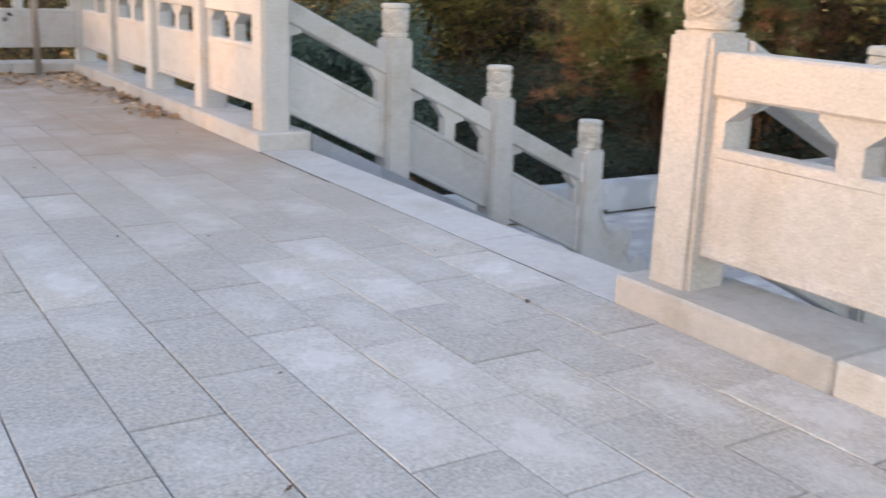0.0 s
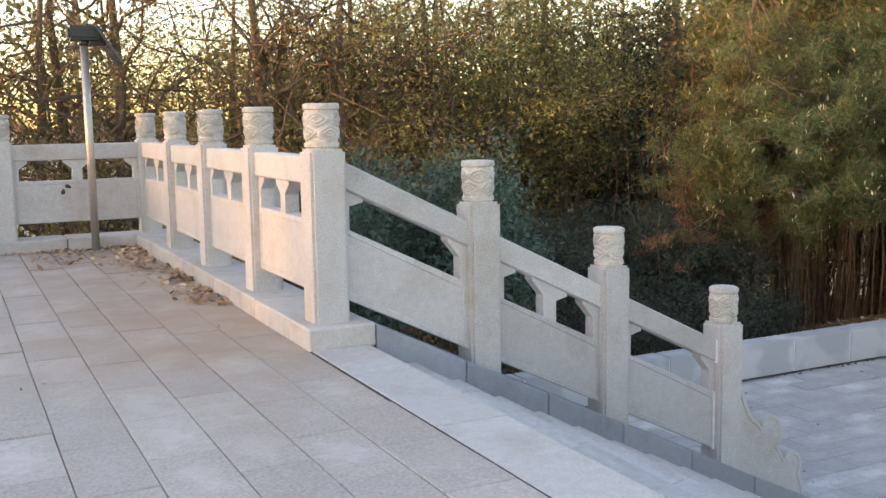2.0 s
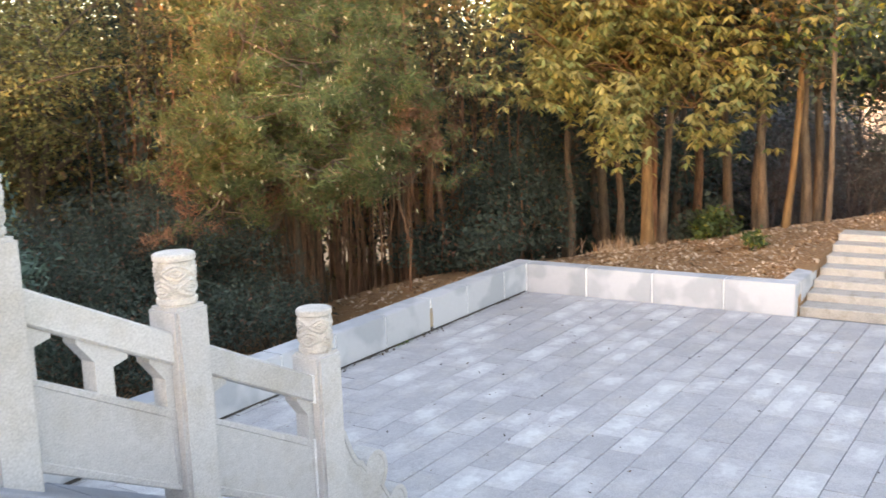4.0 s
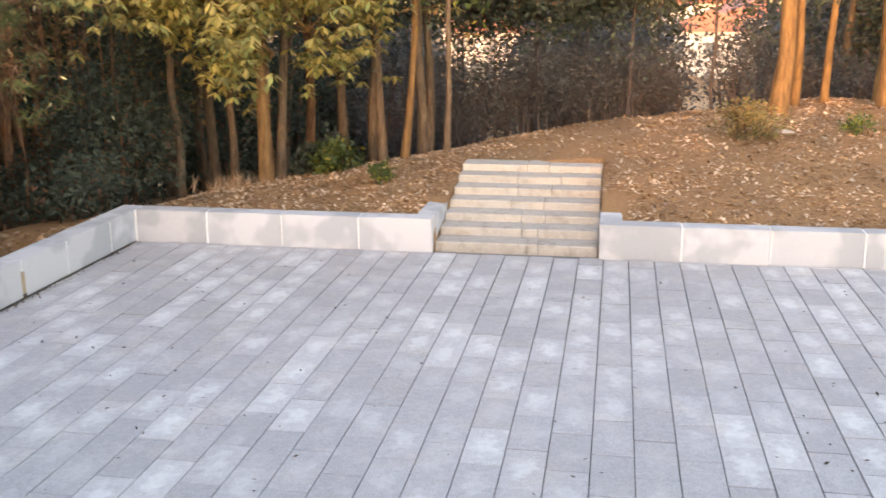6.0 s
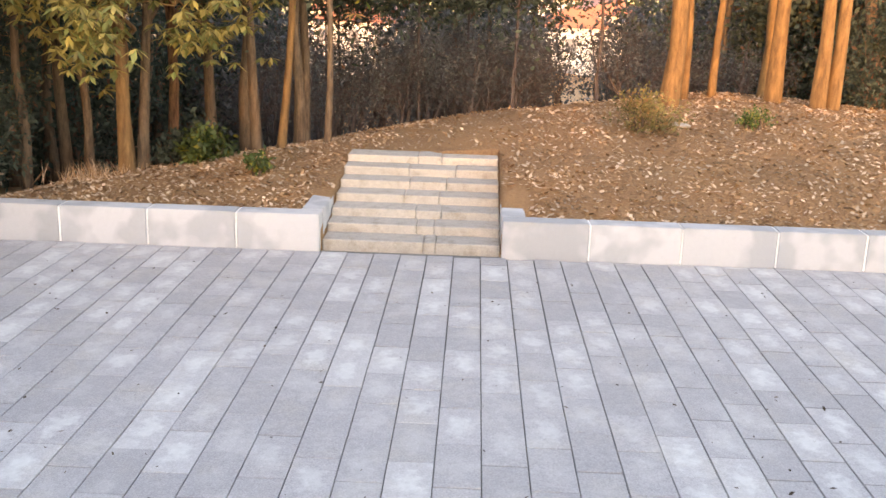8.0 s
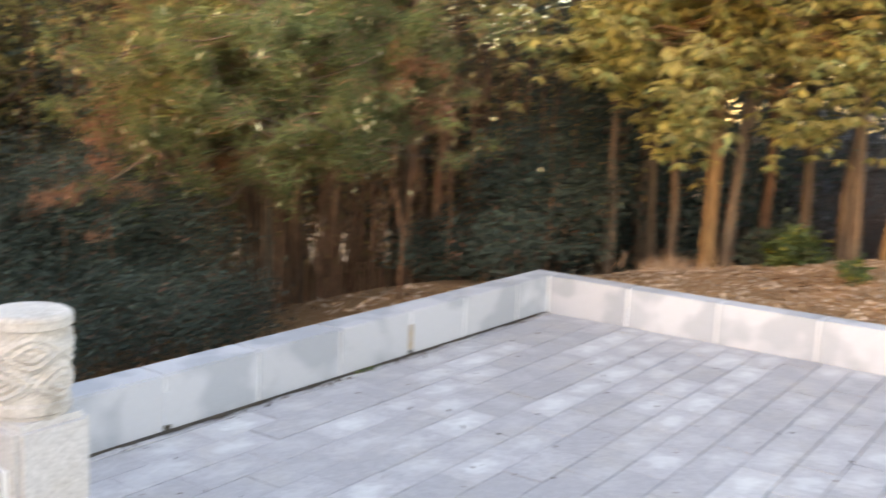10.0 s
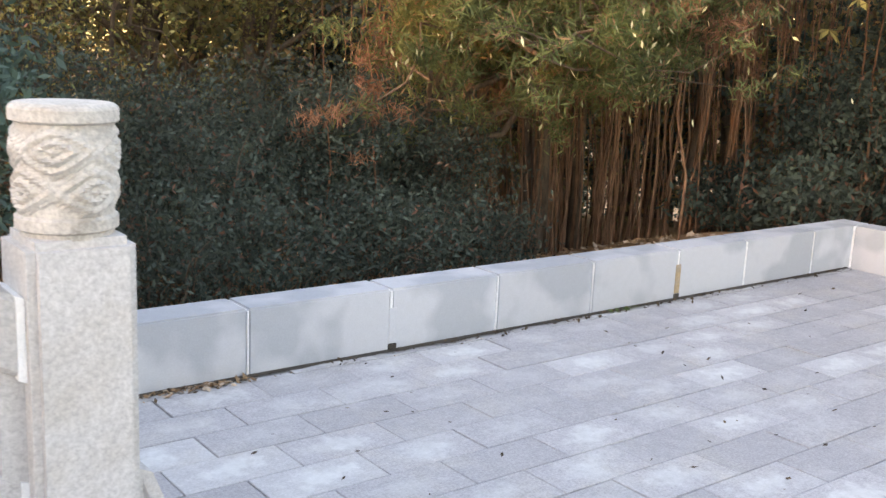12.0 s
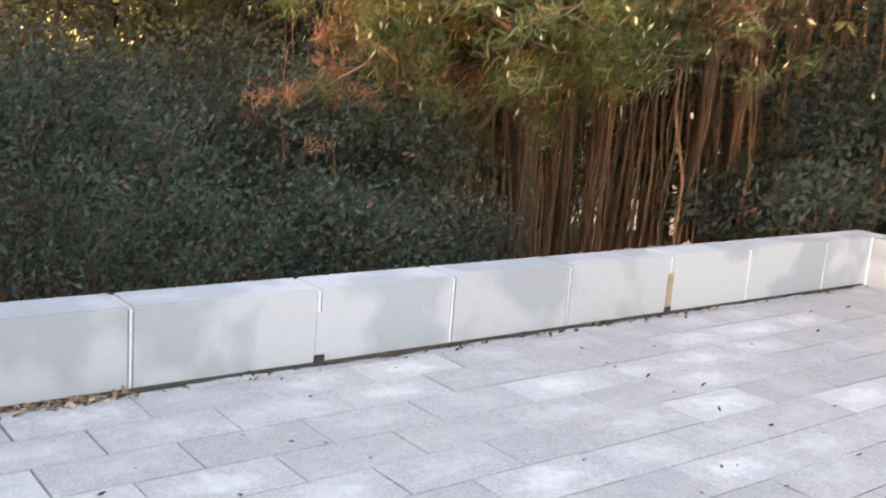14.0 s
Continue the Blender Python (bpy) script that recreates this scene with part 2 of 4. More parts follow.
# Heights and lines of the place.
TERRACE = -1.87
WALL_TOP = -1.44
WALL_Y = 3.41          # inner face of the terrace's north wall
WALL_X = 12.30         # inner face of its east wall
STAIR_S = -4.125       # the stair reaches from here to y = 0
TREAD, RISE, NOSE = 0.32, 1.87 / 12, 0.40
SLOPE = -0.488


def smooth(a, b, x):
    t = min(1, max(0, (x - a) / (b - a)))
    return t * t * (3 - 2 * t)


def ground_z(x, y):
    crest = np.interp(y, [-30, -14, -8.4, -6.8, -4.7, -3.1, -1.4, -0.3, 3.7, 9, 20], [-2.6, -1.2, -0.7, -0.63, -0.9, -1.04, -1.35, -1.6, -2.6, -3.2, -4.2])
    foot = np.interp(y, [-9, -3, -0.5, 3.6, 6.0, 9, 20], [-1.42, -1.46, -1.54, -1.66, -1.9, -2.9, -4.2])
    t = min(1, max(0, (x - 12.5) / 7.5))
    east = foot + (crest - foot) * t + 0.3 * math.sin(math.pi * t) * smooth(6, 2, y)
    if x > 20:
        east -= 0.34 * min(x - 20, 18) * smooth(19.8, 23, x)
    north = np.interp(y, [3.6, 5.5, 8.75, 20, 60], [-1.82, -2.3, -2.9, -4.0, -7.0])
    k = smooth(10.5, 14.0, x)
    z = north * (1 - k) + east * k
    if y < 3.6 and x < 12.45:
        z = -2.3 if x > -14 and y > -20 else -2.6
    if 12.4 < x < 15.15 and -2.775 < y < -0.665:
        return -2.25
    z += 0.05 * noise.noise((x * 0.7, y * 0.7, 0)) if x > 12.6 or y > 3.8 else 0
    return z


def grid_lines():
    xs = sorted(set([-400, -200, -100, -60, -40, -30, -20, -15, -10, -5, 0, 4, 7, 10, 11.5, 12.44] + [12.46 + 0.4 * i for i in range(30)] + [15.14, 15.16] + [26, 28, 31, 35, 40, 50, 70, 100, 200, 400]))
    ys = sorted(set([-400, -200, -100, -60, -40, -30, -24, -20, -17] + [-15 + 0.45 * i for i in range(41)] + [3.59, 3.61, -2.785, -2.765, -0.675, -0.655] + [4 + 0.5 * i for i in range(30)] + [20, 24, 30, 40, 60, 100, 200, 400]))
    return xs, ys


xs, ys = grid_lines()
verts = [(x, y, ground_z(x, y)) for x in xs for y in ys]
k = len(ys)
faces = [(i * k + j, (i + 1) * k + j, (i + 1) * k + j + 1, i * k + j + 1) for i in range(len(xs) - 1) for j in range(k - 1)]
ground = tagged(bulk("ground", verts, faces, LITTER, smooth=True), "bare earth under brown leaf litter, rising to a mound", "ground", "", "structure")

# Platform body, terrace bed and stair.
W, S, N = -12.0, -14.0, 6.75
bm = bmesh.new()
block(bm, (W, S, -2.2), (0.44, N, -0.03))
platform = tagged(link_mesh("platform", bm, JOINT), "raised stone platform with dark jointed paving bed", "platform", "", "structure")
bm = bmesh.new()
block(bm, (0.446, S, -2.1), (0.47, STAIR_S - 0.62, -0.02))
block(bm, (0.446, 0.62, -2.1), (0.47, N, -0.02))
tagged(link_mesh("wall_west", bm, RETAIN), "grey stone retaining wall below the platform", "retaining wall", "", "structure")
bm = bmesh.new()
block(bm, (0.3, S, -2.2), (WALL_X + 0.1, WALL_Y + 0.1, TERRACE - 0.02))
terrace = tagged(link_mesh("terrace_bed", bm, JOINT), "dark sand bed under the terrace pavers", "terrace", "", "structure")

stair = thing("stone_stair", (NOSE, -2.06, TERRACE), "wide pale granite stair of twelve steps", "stair", "", "structure")


def child(ob, parent):
    ob.parent = parent
    ob.matrix_parent_inverse = Matrix.Translation(-parent.location)
    return ob


rng = random.Random(4)
for k in range(12):
    x0, z1 = (0.0 if k == 0 else NOSE + TREAD * (k - 1)), -RISE * k
    y = STAIR_S + 0.004
    shift = 0.35 if k % 2 else 0.0
    while y < -0.01:
        y1 = min(y + rng.uniform(1.1, 1.35) - shift, -0.004)
        shift = 0
        if -0.004 - y1 < 0.3:
            y1 = -0.004
        bm = bmesh.new()
        block(bm, (x0 + 0.012 - (0.0 if k == 0 else 0.036), y + 0.0025, z1 - RISE - 0.02), (NOSE + TREAD * k - 0.0, y1 - 0.0025, z1 + rng.uniform(-0.002, 0.002)), 0.008)
        child(link_mesh("step_slab", bm, STEP), stair)
        y = y1
# A dark strip fills the top joint; its colour paints the gap's shade.
bm = bmesh.new()
block(bm, (-0.0035, STAIR_S + 0.004, -0.03), (0.0125, -0.004, -0.003))
child(link_mesh("open_joint", bm, SOIL_AND_SHADE, None, "dark strip painting the shade of the joint along the top step"), stair)


# Balustrades.
def relief(u, v):
    """Carved cloud scrolls round a post head: staggered rows of ribbed lenses."""
    h = 0.0
    for row, cv in enumerate((0.37, 0.67)):
        for c in range(4):
            cu = (c + 0.5 * (row % 2)) / 4
            du = (u - cu + 0.5) % 1 - 0.5
            d = (abs(du / 0.15) ** 1.3 + abs((v - cv - 0.15 * du) / 0.2) ** 1.3) ** (1 / 1.3)
            if d < 1:
                h = max(h, 0.015 * (0.58 + 0.42 * math.cos(d * 17)) * (1 - 0.6 * d * d) + 0.003)
    return h


def head_mesh(r=0.108, tall=0.285):
    verts, faces, n, rows = [], [], 72, 46
    for i in range(rows + 1):
        v = i / rows
        for j in range(n):
            u = j / n
            if v < 0.05:
                rr = r * 0.93
            elif v < 0.16:
                rr = r * 1.02
            elif v > 0.985:
                rr = r * 1.04
            elif v > 0.89:
                rr = r * 1.07
            else:
                rr = r * 0.94 + relief(u, v)
            verts.append((rr * math.cos(u * math.tau), rr * math.sin(u * math.tau), v * tall))
    for i in range(rows):
        for j in range(n):
            faces.append((i * n + j, i * n + (j + 1) % n, (i + 1) * n + (j + 1) % n, (i + 1) * n + j))
    top = len(verts)
    for j in range(n):
        verts.append((r * 0.95 * math.cos(j / n * math.tau), r * 0.95 * math.sin(j / n * math.tau), tall + 0.006))
    verts.append((0, 0, tall + 0.008))
    for j in range(n):
        faces.append((rows * n + j, rows * n + (j + 1) % n, top + (j + 1) % n, top + j))
    me = bpy.data.meshes.new("post_head")
    me.from_pydata(verts, [], faces + [(top + j, top + (j + 1) % n, top + n) for j in range(n)])
    me.materials.append(CARVED)
    return me


HEAD = head_mesh()
HALF = 0.118


def post(parent, x, y, foot, shoulder, dip=0.0):
    """A square shaft with recessed faces and a round carved head. dip: how far the foot falls along x."""
    bm = bmesh.new()
    block(bm, (x - HALF, y - HALF, foot - 0.02), (x + HALF, y + HALF, shoulder))
    for v in bm.verts:
        if v.co.z < foot:
            v.co.z += dip * (v.co.x - x)
    bmesh.ops.bevel(bm, geom=[e for e in bm.edges if max(v.co.z for v in e.verts) > foot + 0.3], offset=0.02, segments=2, affect="EDGES")
    bm.normal_update()
    ob = child(link_mesh("post", bm, GRANITE), parent)
    head = new("post_head", HEAD)
    head.parent = ob
    head.matrix_parent_inverse = Matrix.Identity(4)
    head.location = (x, y, shoulder - 0.004)
    head.rotation_euler = (0, 0, rng.uniform(0, 6))
    tagged(head, "round post head carved with cloud scrolls")
    return ob


def bay(parent, axis, u0, u1, w, top, slope, low=0.9, rail_half=0.075, panel_half=0.055, high=0.43, middle=True):
    """One bay from post face u0 to u1 on the line w: a rail with its upper edge at top(u0), vase supports and a panel."""
    def z(u, d):
        return top + slope * (u - u0) - d
    e0, e1 = u0 - 0.012, u1 + 0.012
    bm = bmesh.new()
    prism(bm, [(e0, z(e0, 0.18)), (e1, z(e1, 0.18)), (e1, z(e1, 0)), (e0, z(e0, 0))], w - rail_half, w + rail_half, axis, 0.012)
    child(link_mesh("rail", bm, GRANITE), parent)
    bm = bmesh.new()
    prism(bm, [(e0, z(e0, low)), (e1, z(e1, low)), (e1, z(e1, high)), (e0, z(e0, high))], w - panel_half, w + panel_half, axis, 0.008, -0.006, 0.055)
    child(link_mesh("panel", bm, PANEL), parent)
    mid, s = (u0 + u1) / 2, 0.05
    for c, a, b in ((mid, -1, 1), (u0, 0, 1), (u1, -1, 0))[0 if middle else 1:]:
        pts = []
        for k, d in ((0.15, 0.18), (0.15, 0.205), (0.055, 0.275), (0.055, 0.44)):
            pts.append((c + k * b, z(c + k * b, d)) if b else (c + 0.01, z(c, d)))
        for k, d in ((0.055, 0.44), (0.055, 0.275), (0.15, 0.205), (0.15, 0.18)):
            pts.append((c + k * a, z(c + k * a, d)) if a else (c - 0.01, z(c, d)))
        clean = []
        for p in pts:
            if not clean or abs(p[0] - clean[-1][0]) + abs(p[1] - clean[-1][1]) > 1e-4:
                clean.append(p)
        bm = bmesh.new()
        prism(bm, clean, w - s, w + s, axis, 0.0)
        child(link_mesh("vase_support", bm, GRANITE), parent)


def scroll_stone(parent, x0, w, base, slope_z):
    """The drum stone that ends a stair balustrade: a stepped scroll with two curls."""
    pts = [(0, -0.60), (0.0, 0.62)]
    for i in range(9):
        t = i / 8
        pts.append((0.04 + 0.17 * t, 0.60 - 0.27 * math.sin(t * math.pi / 2)))
    for i in range(11):
        t = math.pi * (0.85 - 1.15 * i / 10)
        pts.append((0.36 + 0.13 * math.cos(t), 0.20 + 0.155 * math.sin(t)))
    for i in range(11):
        t = math.pi * (0.80 - 1.0 * i / 10)
        pts.append((0.60 + 0.115 * math.cos(t), -0.13 + 0.14 * math.sin(t)))
    pts += [(0.74, -0.32), (0.74, -0.6)]
    pts = [(x0 + u, max(base + v, slope_z(x0 + u) - 0.03)) for u, v in pts]
    out = []
    for p in pts:
        if not out or math.dist(p, out[-1]) > 0.008:
            out.append(p)
    bm = bmesh.new()
    prism(bm, out, w - 0.085, w + 0.085, "x", 0.0, -0.008, 0.03)
    child(link_mesh("scroll_stone", bm, GRANITE, None, "scroll-shaped drum stone ending the balustrade"), parent)


def stair_balustrade(w, side, inner, label):
    """The balustrade down one side of the stair on the line w; side 1 lies north."""
    b = thing("stair_balustrade", (0.205, w, 0), label, "balustrade", "stair balustrades")
    top = lambda x: 0.665 + SLOPE * (x - 1.354)
    bed = lambda x: top(x) - 0.985
    posts = [(1.354, 0.845), (2.461, 0.31), (3.587, -0.24)]
    for x, shoulder in posts:
        post(b, x, w, bed(x), shoulder, SLOPE)
    stops = [0.205] + [p[0] for p in posts]
    for a, c in zip(stops, stops[1:]):
        bay(b, "x", a + HALF, c - HALF, w, top(a + HALF), SLOPE, middle=1 < a < 2)
    for x, d0, d1, half in ((2.461 + HALF + 0.001, 0.0, 0.18, 0.079), (3.587 - HALF - 0.009, 0.0, 0.18, 0.079), (3.587 - HALF - 0.009, 0.43, 0.90, 0.059)):
        bm = bmesh.new()
        prism(bm, [(x - 0.01, top(x) - d1 - 0.002), (x + 0.008, top(x) - d1 - 0.01), (x + 0.008, top(x) - d0), (x - 0.01, top(x) - d0 + 0.006)], w - half, w + half, "x")
        child(link_mesh("mortar_joint", bm, MORTAR), b)
    scroll_stone(b, 3.587 + HALF - 0.005, w, -1.42, bed)
    curb = thing("stair_curb", (0.45, w, 0), "grey sloping stone curb beside the stair", "curb", "stair curbs")
    y0, y1 = (0.0, 0.60) if side > 0 else (STAIR_S - 0.60, STAIR_S)
    cuts = [0.452, 1.10, 1.75, 2.40, 3.05, 3.70, 4.46]
    for a, c in zip(cuts, cuts[1:]):
        bm = bmesh.new()
        low = lambda x: max(TERRACE - 0.05, bed(x) - 0.5)
        prism(bm, [(a + 0.002, low(a)), (c - 0.002, low(c)), (c - 0.002, max(bed(c), TERRACE + 0.02)), (a + 0.002, bed(a))], y0 + 0.001, y1 - 0.001, "x", 0.008)
        child(link_mesh("curb_stone", bm, STRING), curb)
    return b


stair_balustrade(0.285, 1, 0.0, "pale granite stair balustrade with carved post heads and sloping panels")
stair_balustrade(STAIR_S - 0.285, -1, STAIR_S, "pale granite stair balustrade with carved post heads and sloping panels")

KERB_TOP, SHOULDER, RAIL_TOP = 0.135, 1.243, 1.195


def kerb_line(axis, u0, u1, w0, w1, name="kerb"):
    k = thing(name, ((w0, u0, 0) if axis == "y" else (u0, w0, 0)), "pale granite kerb under the balustrade", "kerb", "platform kerbs")
    n = max(1, round((u1 - u0) / 1.22))
    for i in range(n):
        a, c = u0 + (u1 - u0) * i / n, u0 + (u1 - u0) * (i + 1) / n
        bm = bmesh.new()
        prism(bm, [(a + 0.003, -0.02), (c - 0.003, -0.02), (c - 0.003, KERB_TOP), (a + 0.003, KERB_TOP + rng.uniform(-0.002, 0.002))], w0, w1, axis, 0.012)
        child(link_mesh("kerb_stone", bm, KERB), k)


def flat_balustrade(axis, w, stops, label, skip_first=False, shoulder=SHOULDER, rail_top=RAIL_TOP, low=0.885, high=0.41):
    b = thing("balustrade", ((w, stops[0], 0) if axis == "y" else (stops[0], w, 0)), label, "balustrade", "platform balustrades")
    for i, u in enumerate(stops):
        if i or not skip_first:
            post(b, *((w, u) if axis == "y" else (u, w)), KERB_TOP, shoulder)
    for a, c in zip(stops, stops[1:]):
        lo, hi = min(a, c), max(a, c)
        bay(b, axis, lo + HALF, hi - HALF, w, rail_top, 0.0, low, high=high)


LINE = 0.205
flat_balustrade("y", LINE, [0.235, 1.65, 3.175, 4.70, 6.36], "pale granite balustrade along the platform edge")
flat_balustrade("x", 6.36, [LINE, -1.38, -2.95, -4.52, -6.09, -7.66], "pale granite balustrade across the platform end", True)
flat_balustrade("y", LINE, [-4.348, -5.87, -7.40, -8.93, -10.46], "pale granite balustrade catching warm evening light", False, 1.197, 1.128, 0.845, 0.38)
kerb_line("y", 0.0, 6.14, 0.0, 0.45)
kerb_line("x", -8.0, 0.45, 6.142, 6.6)
kerb_line("y", -11.0, STAIR_S, 0.0, 0.45)

# Terrace walls of long stone blocks with white mortar.
wall_n = thing("wall_north", (6, WALL_Y, TERRACE), "low wall of long grey-white stone blocks with mortar joints", "terrace wall", "", "structure")
wall_e = thing("wall_east", (WALL_X, 0, TERRACE), "low wall of long grey-white stone blocks beside the far steps", "terrace wall", "", "structure")


def wall_block(parent, lo, hi):
    bm = bmesh.new()
    block(bm, lo, hi, 0.012, 2)
    child(link_mesh("stone_block", bm, WALLSTONE), parent)


def mortar(parent, lo, hi):
    bm = bmesh.new()
    block(bm, lo, hi, 0.003)
    child(link_mesh("mortar_joint", bm, MORTAR), parent)


T = 0.30
JN = [0.48, 1.5, 2.55, 3.6, 4.6, 5.6, 6.66, 7.6, 8.59, 9.62, 10.555, 11.62, WALL_X + T]
for i, (a, c) in enumerate(zip(JN, JN[1:])):
    wall_block(wall_n, (a + 0.005, WALL_Y, TERRACE - 0.1), (c - (0.005 if i < 11 else 0), WALL_Y + T, WALL_TOP))
    if i:
        wide = 0.022 if i in (6, 10) else 0.012
        low = TERRACE + (0.24 if i in (6,) else 0.0)
        mortar(wall_n, (a - wide / 2, WALL_Y - 0.0025, low), (a + wide / 2, WALL_Y + 0.02, WALL_TOP - 0.014))
        mortar(wall_n, (a - 0.004, WALL_Y + 0.022, TERRACE), (a + 0.004, WALL_Y + T - 0.01, WALL_TOP - 0.008))
for x, mat in ((6.675, WALLSTONE), (9.62, RUST)):
    bm = bmesh.new()
    block(bm, (x - 0.032, WALL_Y - 0.006, TERRACE + 0.05), (x + 0.032, WALL_Y + 0.05, TERRACE + 0.30), 0.004)
    child(link_mesh("drain_cover", bm, mat, None, "narrow drain slot filler, stained"), wall_n)
    bm = bmesh.new()
    block(bm, (x - 0.034, WALL_Y - 0.008, TERRACE - 0.02), (x + 0.034, WALL_Y + 0.05, TERRACE + 0.048), 0.004)
    child(link_mesh("drain_mouth", bm, SOIL_AND_SHADE), wall_n)
for ends in ([WALL_Y - 0.004, 2.394, 1.357, 0.314, -0.66], [-2.776, -3.79, -4.85, -5.94, -6.95, -8.0, -9.05, -10.1, -11.2, -12.3, -13.4]):
    for i, (a, c) in enumerate(zip(ends, ends[1:])):
        wall_block(wall_e, (WALL_X, c + 0.008, TERRACE - 0.1), (WALL_X + T, a - 0.008, WALL_TOP))
        if i or a > 3:
            mortar(wall_e, (WALL_X - 0.0025, a - 0.012, TERRACE), (WALL_X + T, a + 0.008, WALL_TOP - 0.006))
wall_block(wall_e, (WALL_X + T + 0.002, -0.66, TERRACE - 0.1), (13.50, -0.40, WALL_TOP))
wall_block(wall_e, (WALL_X + T + 0.002, -3.06, TERRACE - 0.1), (13.36, -2.776, WALL_TOP))
bm = bmesh.new()
block(bm, (0.46, S, TERRACE - 0.1), (WALL_X + T, S + 0.25, WALL_TOP), 0.012)
tagged(link_mesh("wall_south", bm, WALLSTONE), "low grey stone wall closing the terrace", "terrace wall", "", "structure")

# The far steps up the mound.
far = thing("garden_steps", (12.4, -1.72, TERRACE), "seven weathered cream stone steps leading up the mound", "steps", "", "structure")
FAR_RISE = (TERRACE + 1.13) / -7
for k in range(7):
    x0 = 12.46 + 0.395 * k
    cuts = [-2.77, -2.77 + rng.uniform(0.5, 0.8), -1.72 + rng.uniform(-0.2, 0.2), -0.67]
    z1 = TERRACE + FAR_RISE * (k + 1)
    for a, c in zip(cuts, cuts[1:]):
        bm = bmesh.new()
        block(bm, (x0, a + 0.002, z1 - FAR_RISE - 0.25), (x0 + 0.46, c - 0.002, z1 + rng.uniform(-0.004, 0.004)), 0.012)
        child(link_mesh("step_slab", bm, OLDSTEP), far)

# Dark ink blots on a panel of the end balustrade.
for x, z, rx, rz, turn in ((-0.755, 0.655, 0.022, 0.034, 0.3), (-0.70, 0.715, 0.036, 0.022, 0.5)):
    bm = bmesh.new()
    bmesh.ops.create_cone(bm, cap_ends=True, segments=14, radius1=1, radius2=1, depth=0.004)
    for v in bm.verts:
        k = 1 + 0.35 * noise.noise(Vector((v.co.x * 1.7, v.co.y * 1.7, x * 9)))
        v.co = Vector((v.co.x * rx * k, v.co.z, v.co.y * rz * k))
    ob = link_mesh("ink_blot", bm, DARK)
    ob.location, ob.rotation_euler = (x, 6.3095, z), (0, turn, 0)
    tagged(ob, "dark ink blot on a pale granite panel", "stain", "ink blots")

# Solar lamp on the platform.
def solar_lamp(x, y):
    lp = thing("solar_lamp", (x, y, 0), "steel-pole garden lamp with dark head and solar panel", "lamp")
    def tube(name, z0, z1, r, mat, label=""):
        bm = bmesh.new()
        bmesh.ops.create_cone(bm, cap_ends=True, segments=20, radius1=r, radius2=r, depth=z1 - z0, matrix=Matrix.Translation((x, y, (z0 + z1) / 2)))
        for f in bm.faces:
            f.smooth = len(f.verts) == 4
        return child(link_mesh(name, bm, mat, None, label), lp)
    tube("pole", 0.012, 2.30, 0.043, STEEL, "shiny steel pole")
    tube("base_flange", 0.0, 0.014, 0.09, STEEL)
    tube("collar", 2.26, 2.34, 0.055, DARK)
    bm = bmesh.new()
    block(bm, (x - 0.17, y - 0.13, 2.32), (x + 0.20, y + 0.13, 2.47), 0.03, 2)
    child(link_mesh("lamp_head", bm, DARK, None, "dark boxy lamp head"), lp)
    bm = bmesh.new()
    block(bm, (-0.24, -0.21, -0.016), (0.24, 0.21, 0.016), 0.006)
    bmesh.ops.transform(bm, matrix=pose(x + 0.24, y, 2.26, 0, 56, 0), verts=bm.verts)
    child(link_mesh("solar_panel", bm, SOLAR, None, "tilted dark solar panel"), lp)
    bm = bmesh.new()
    block(bm, (x + 0.06, y - 0.03, 2.26), (x + 0.22, y + 0.03, 2.32), 0.006)
    child(link_mesh("bracket", bm, DARK), lp)


solar_lamp(-0.49, 5.86)


# Trees and shrubs.
gen = np.random.default_rng(7)


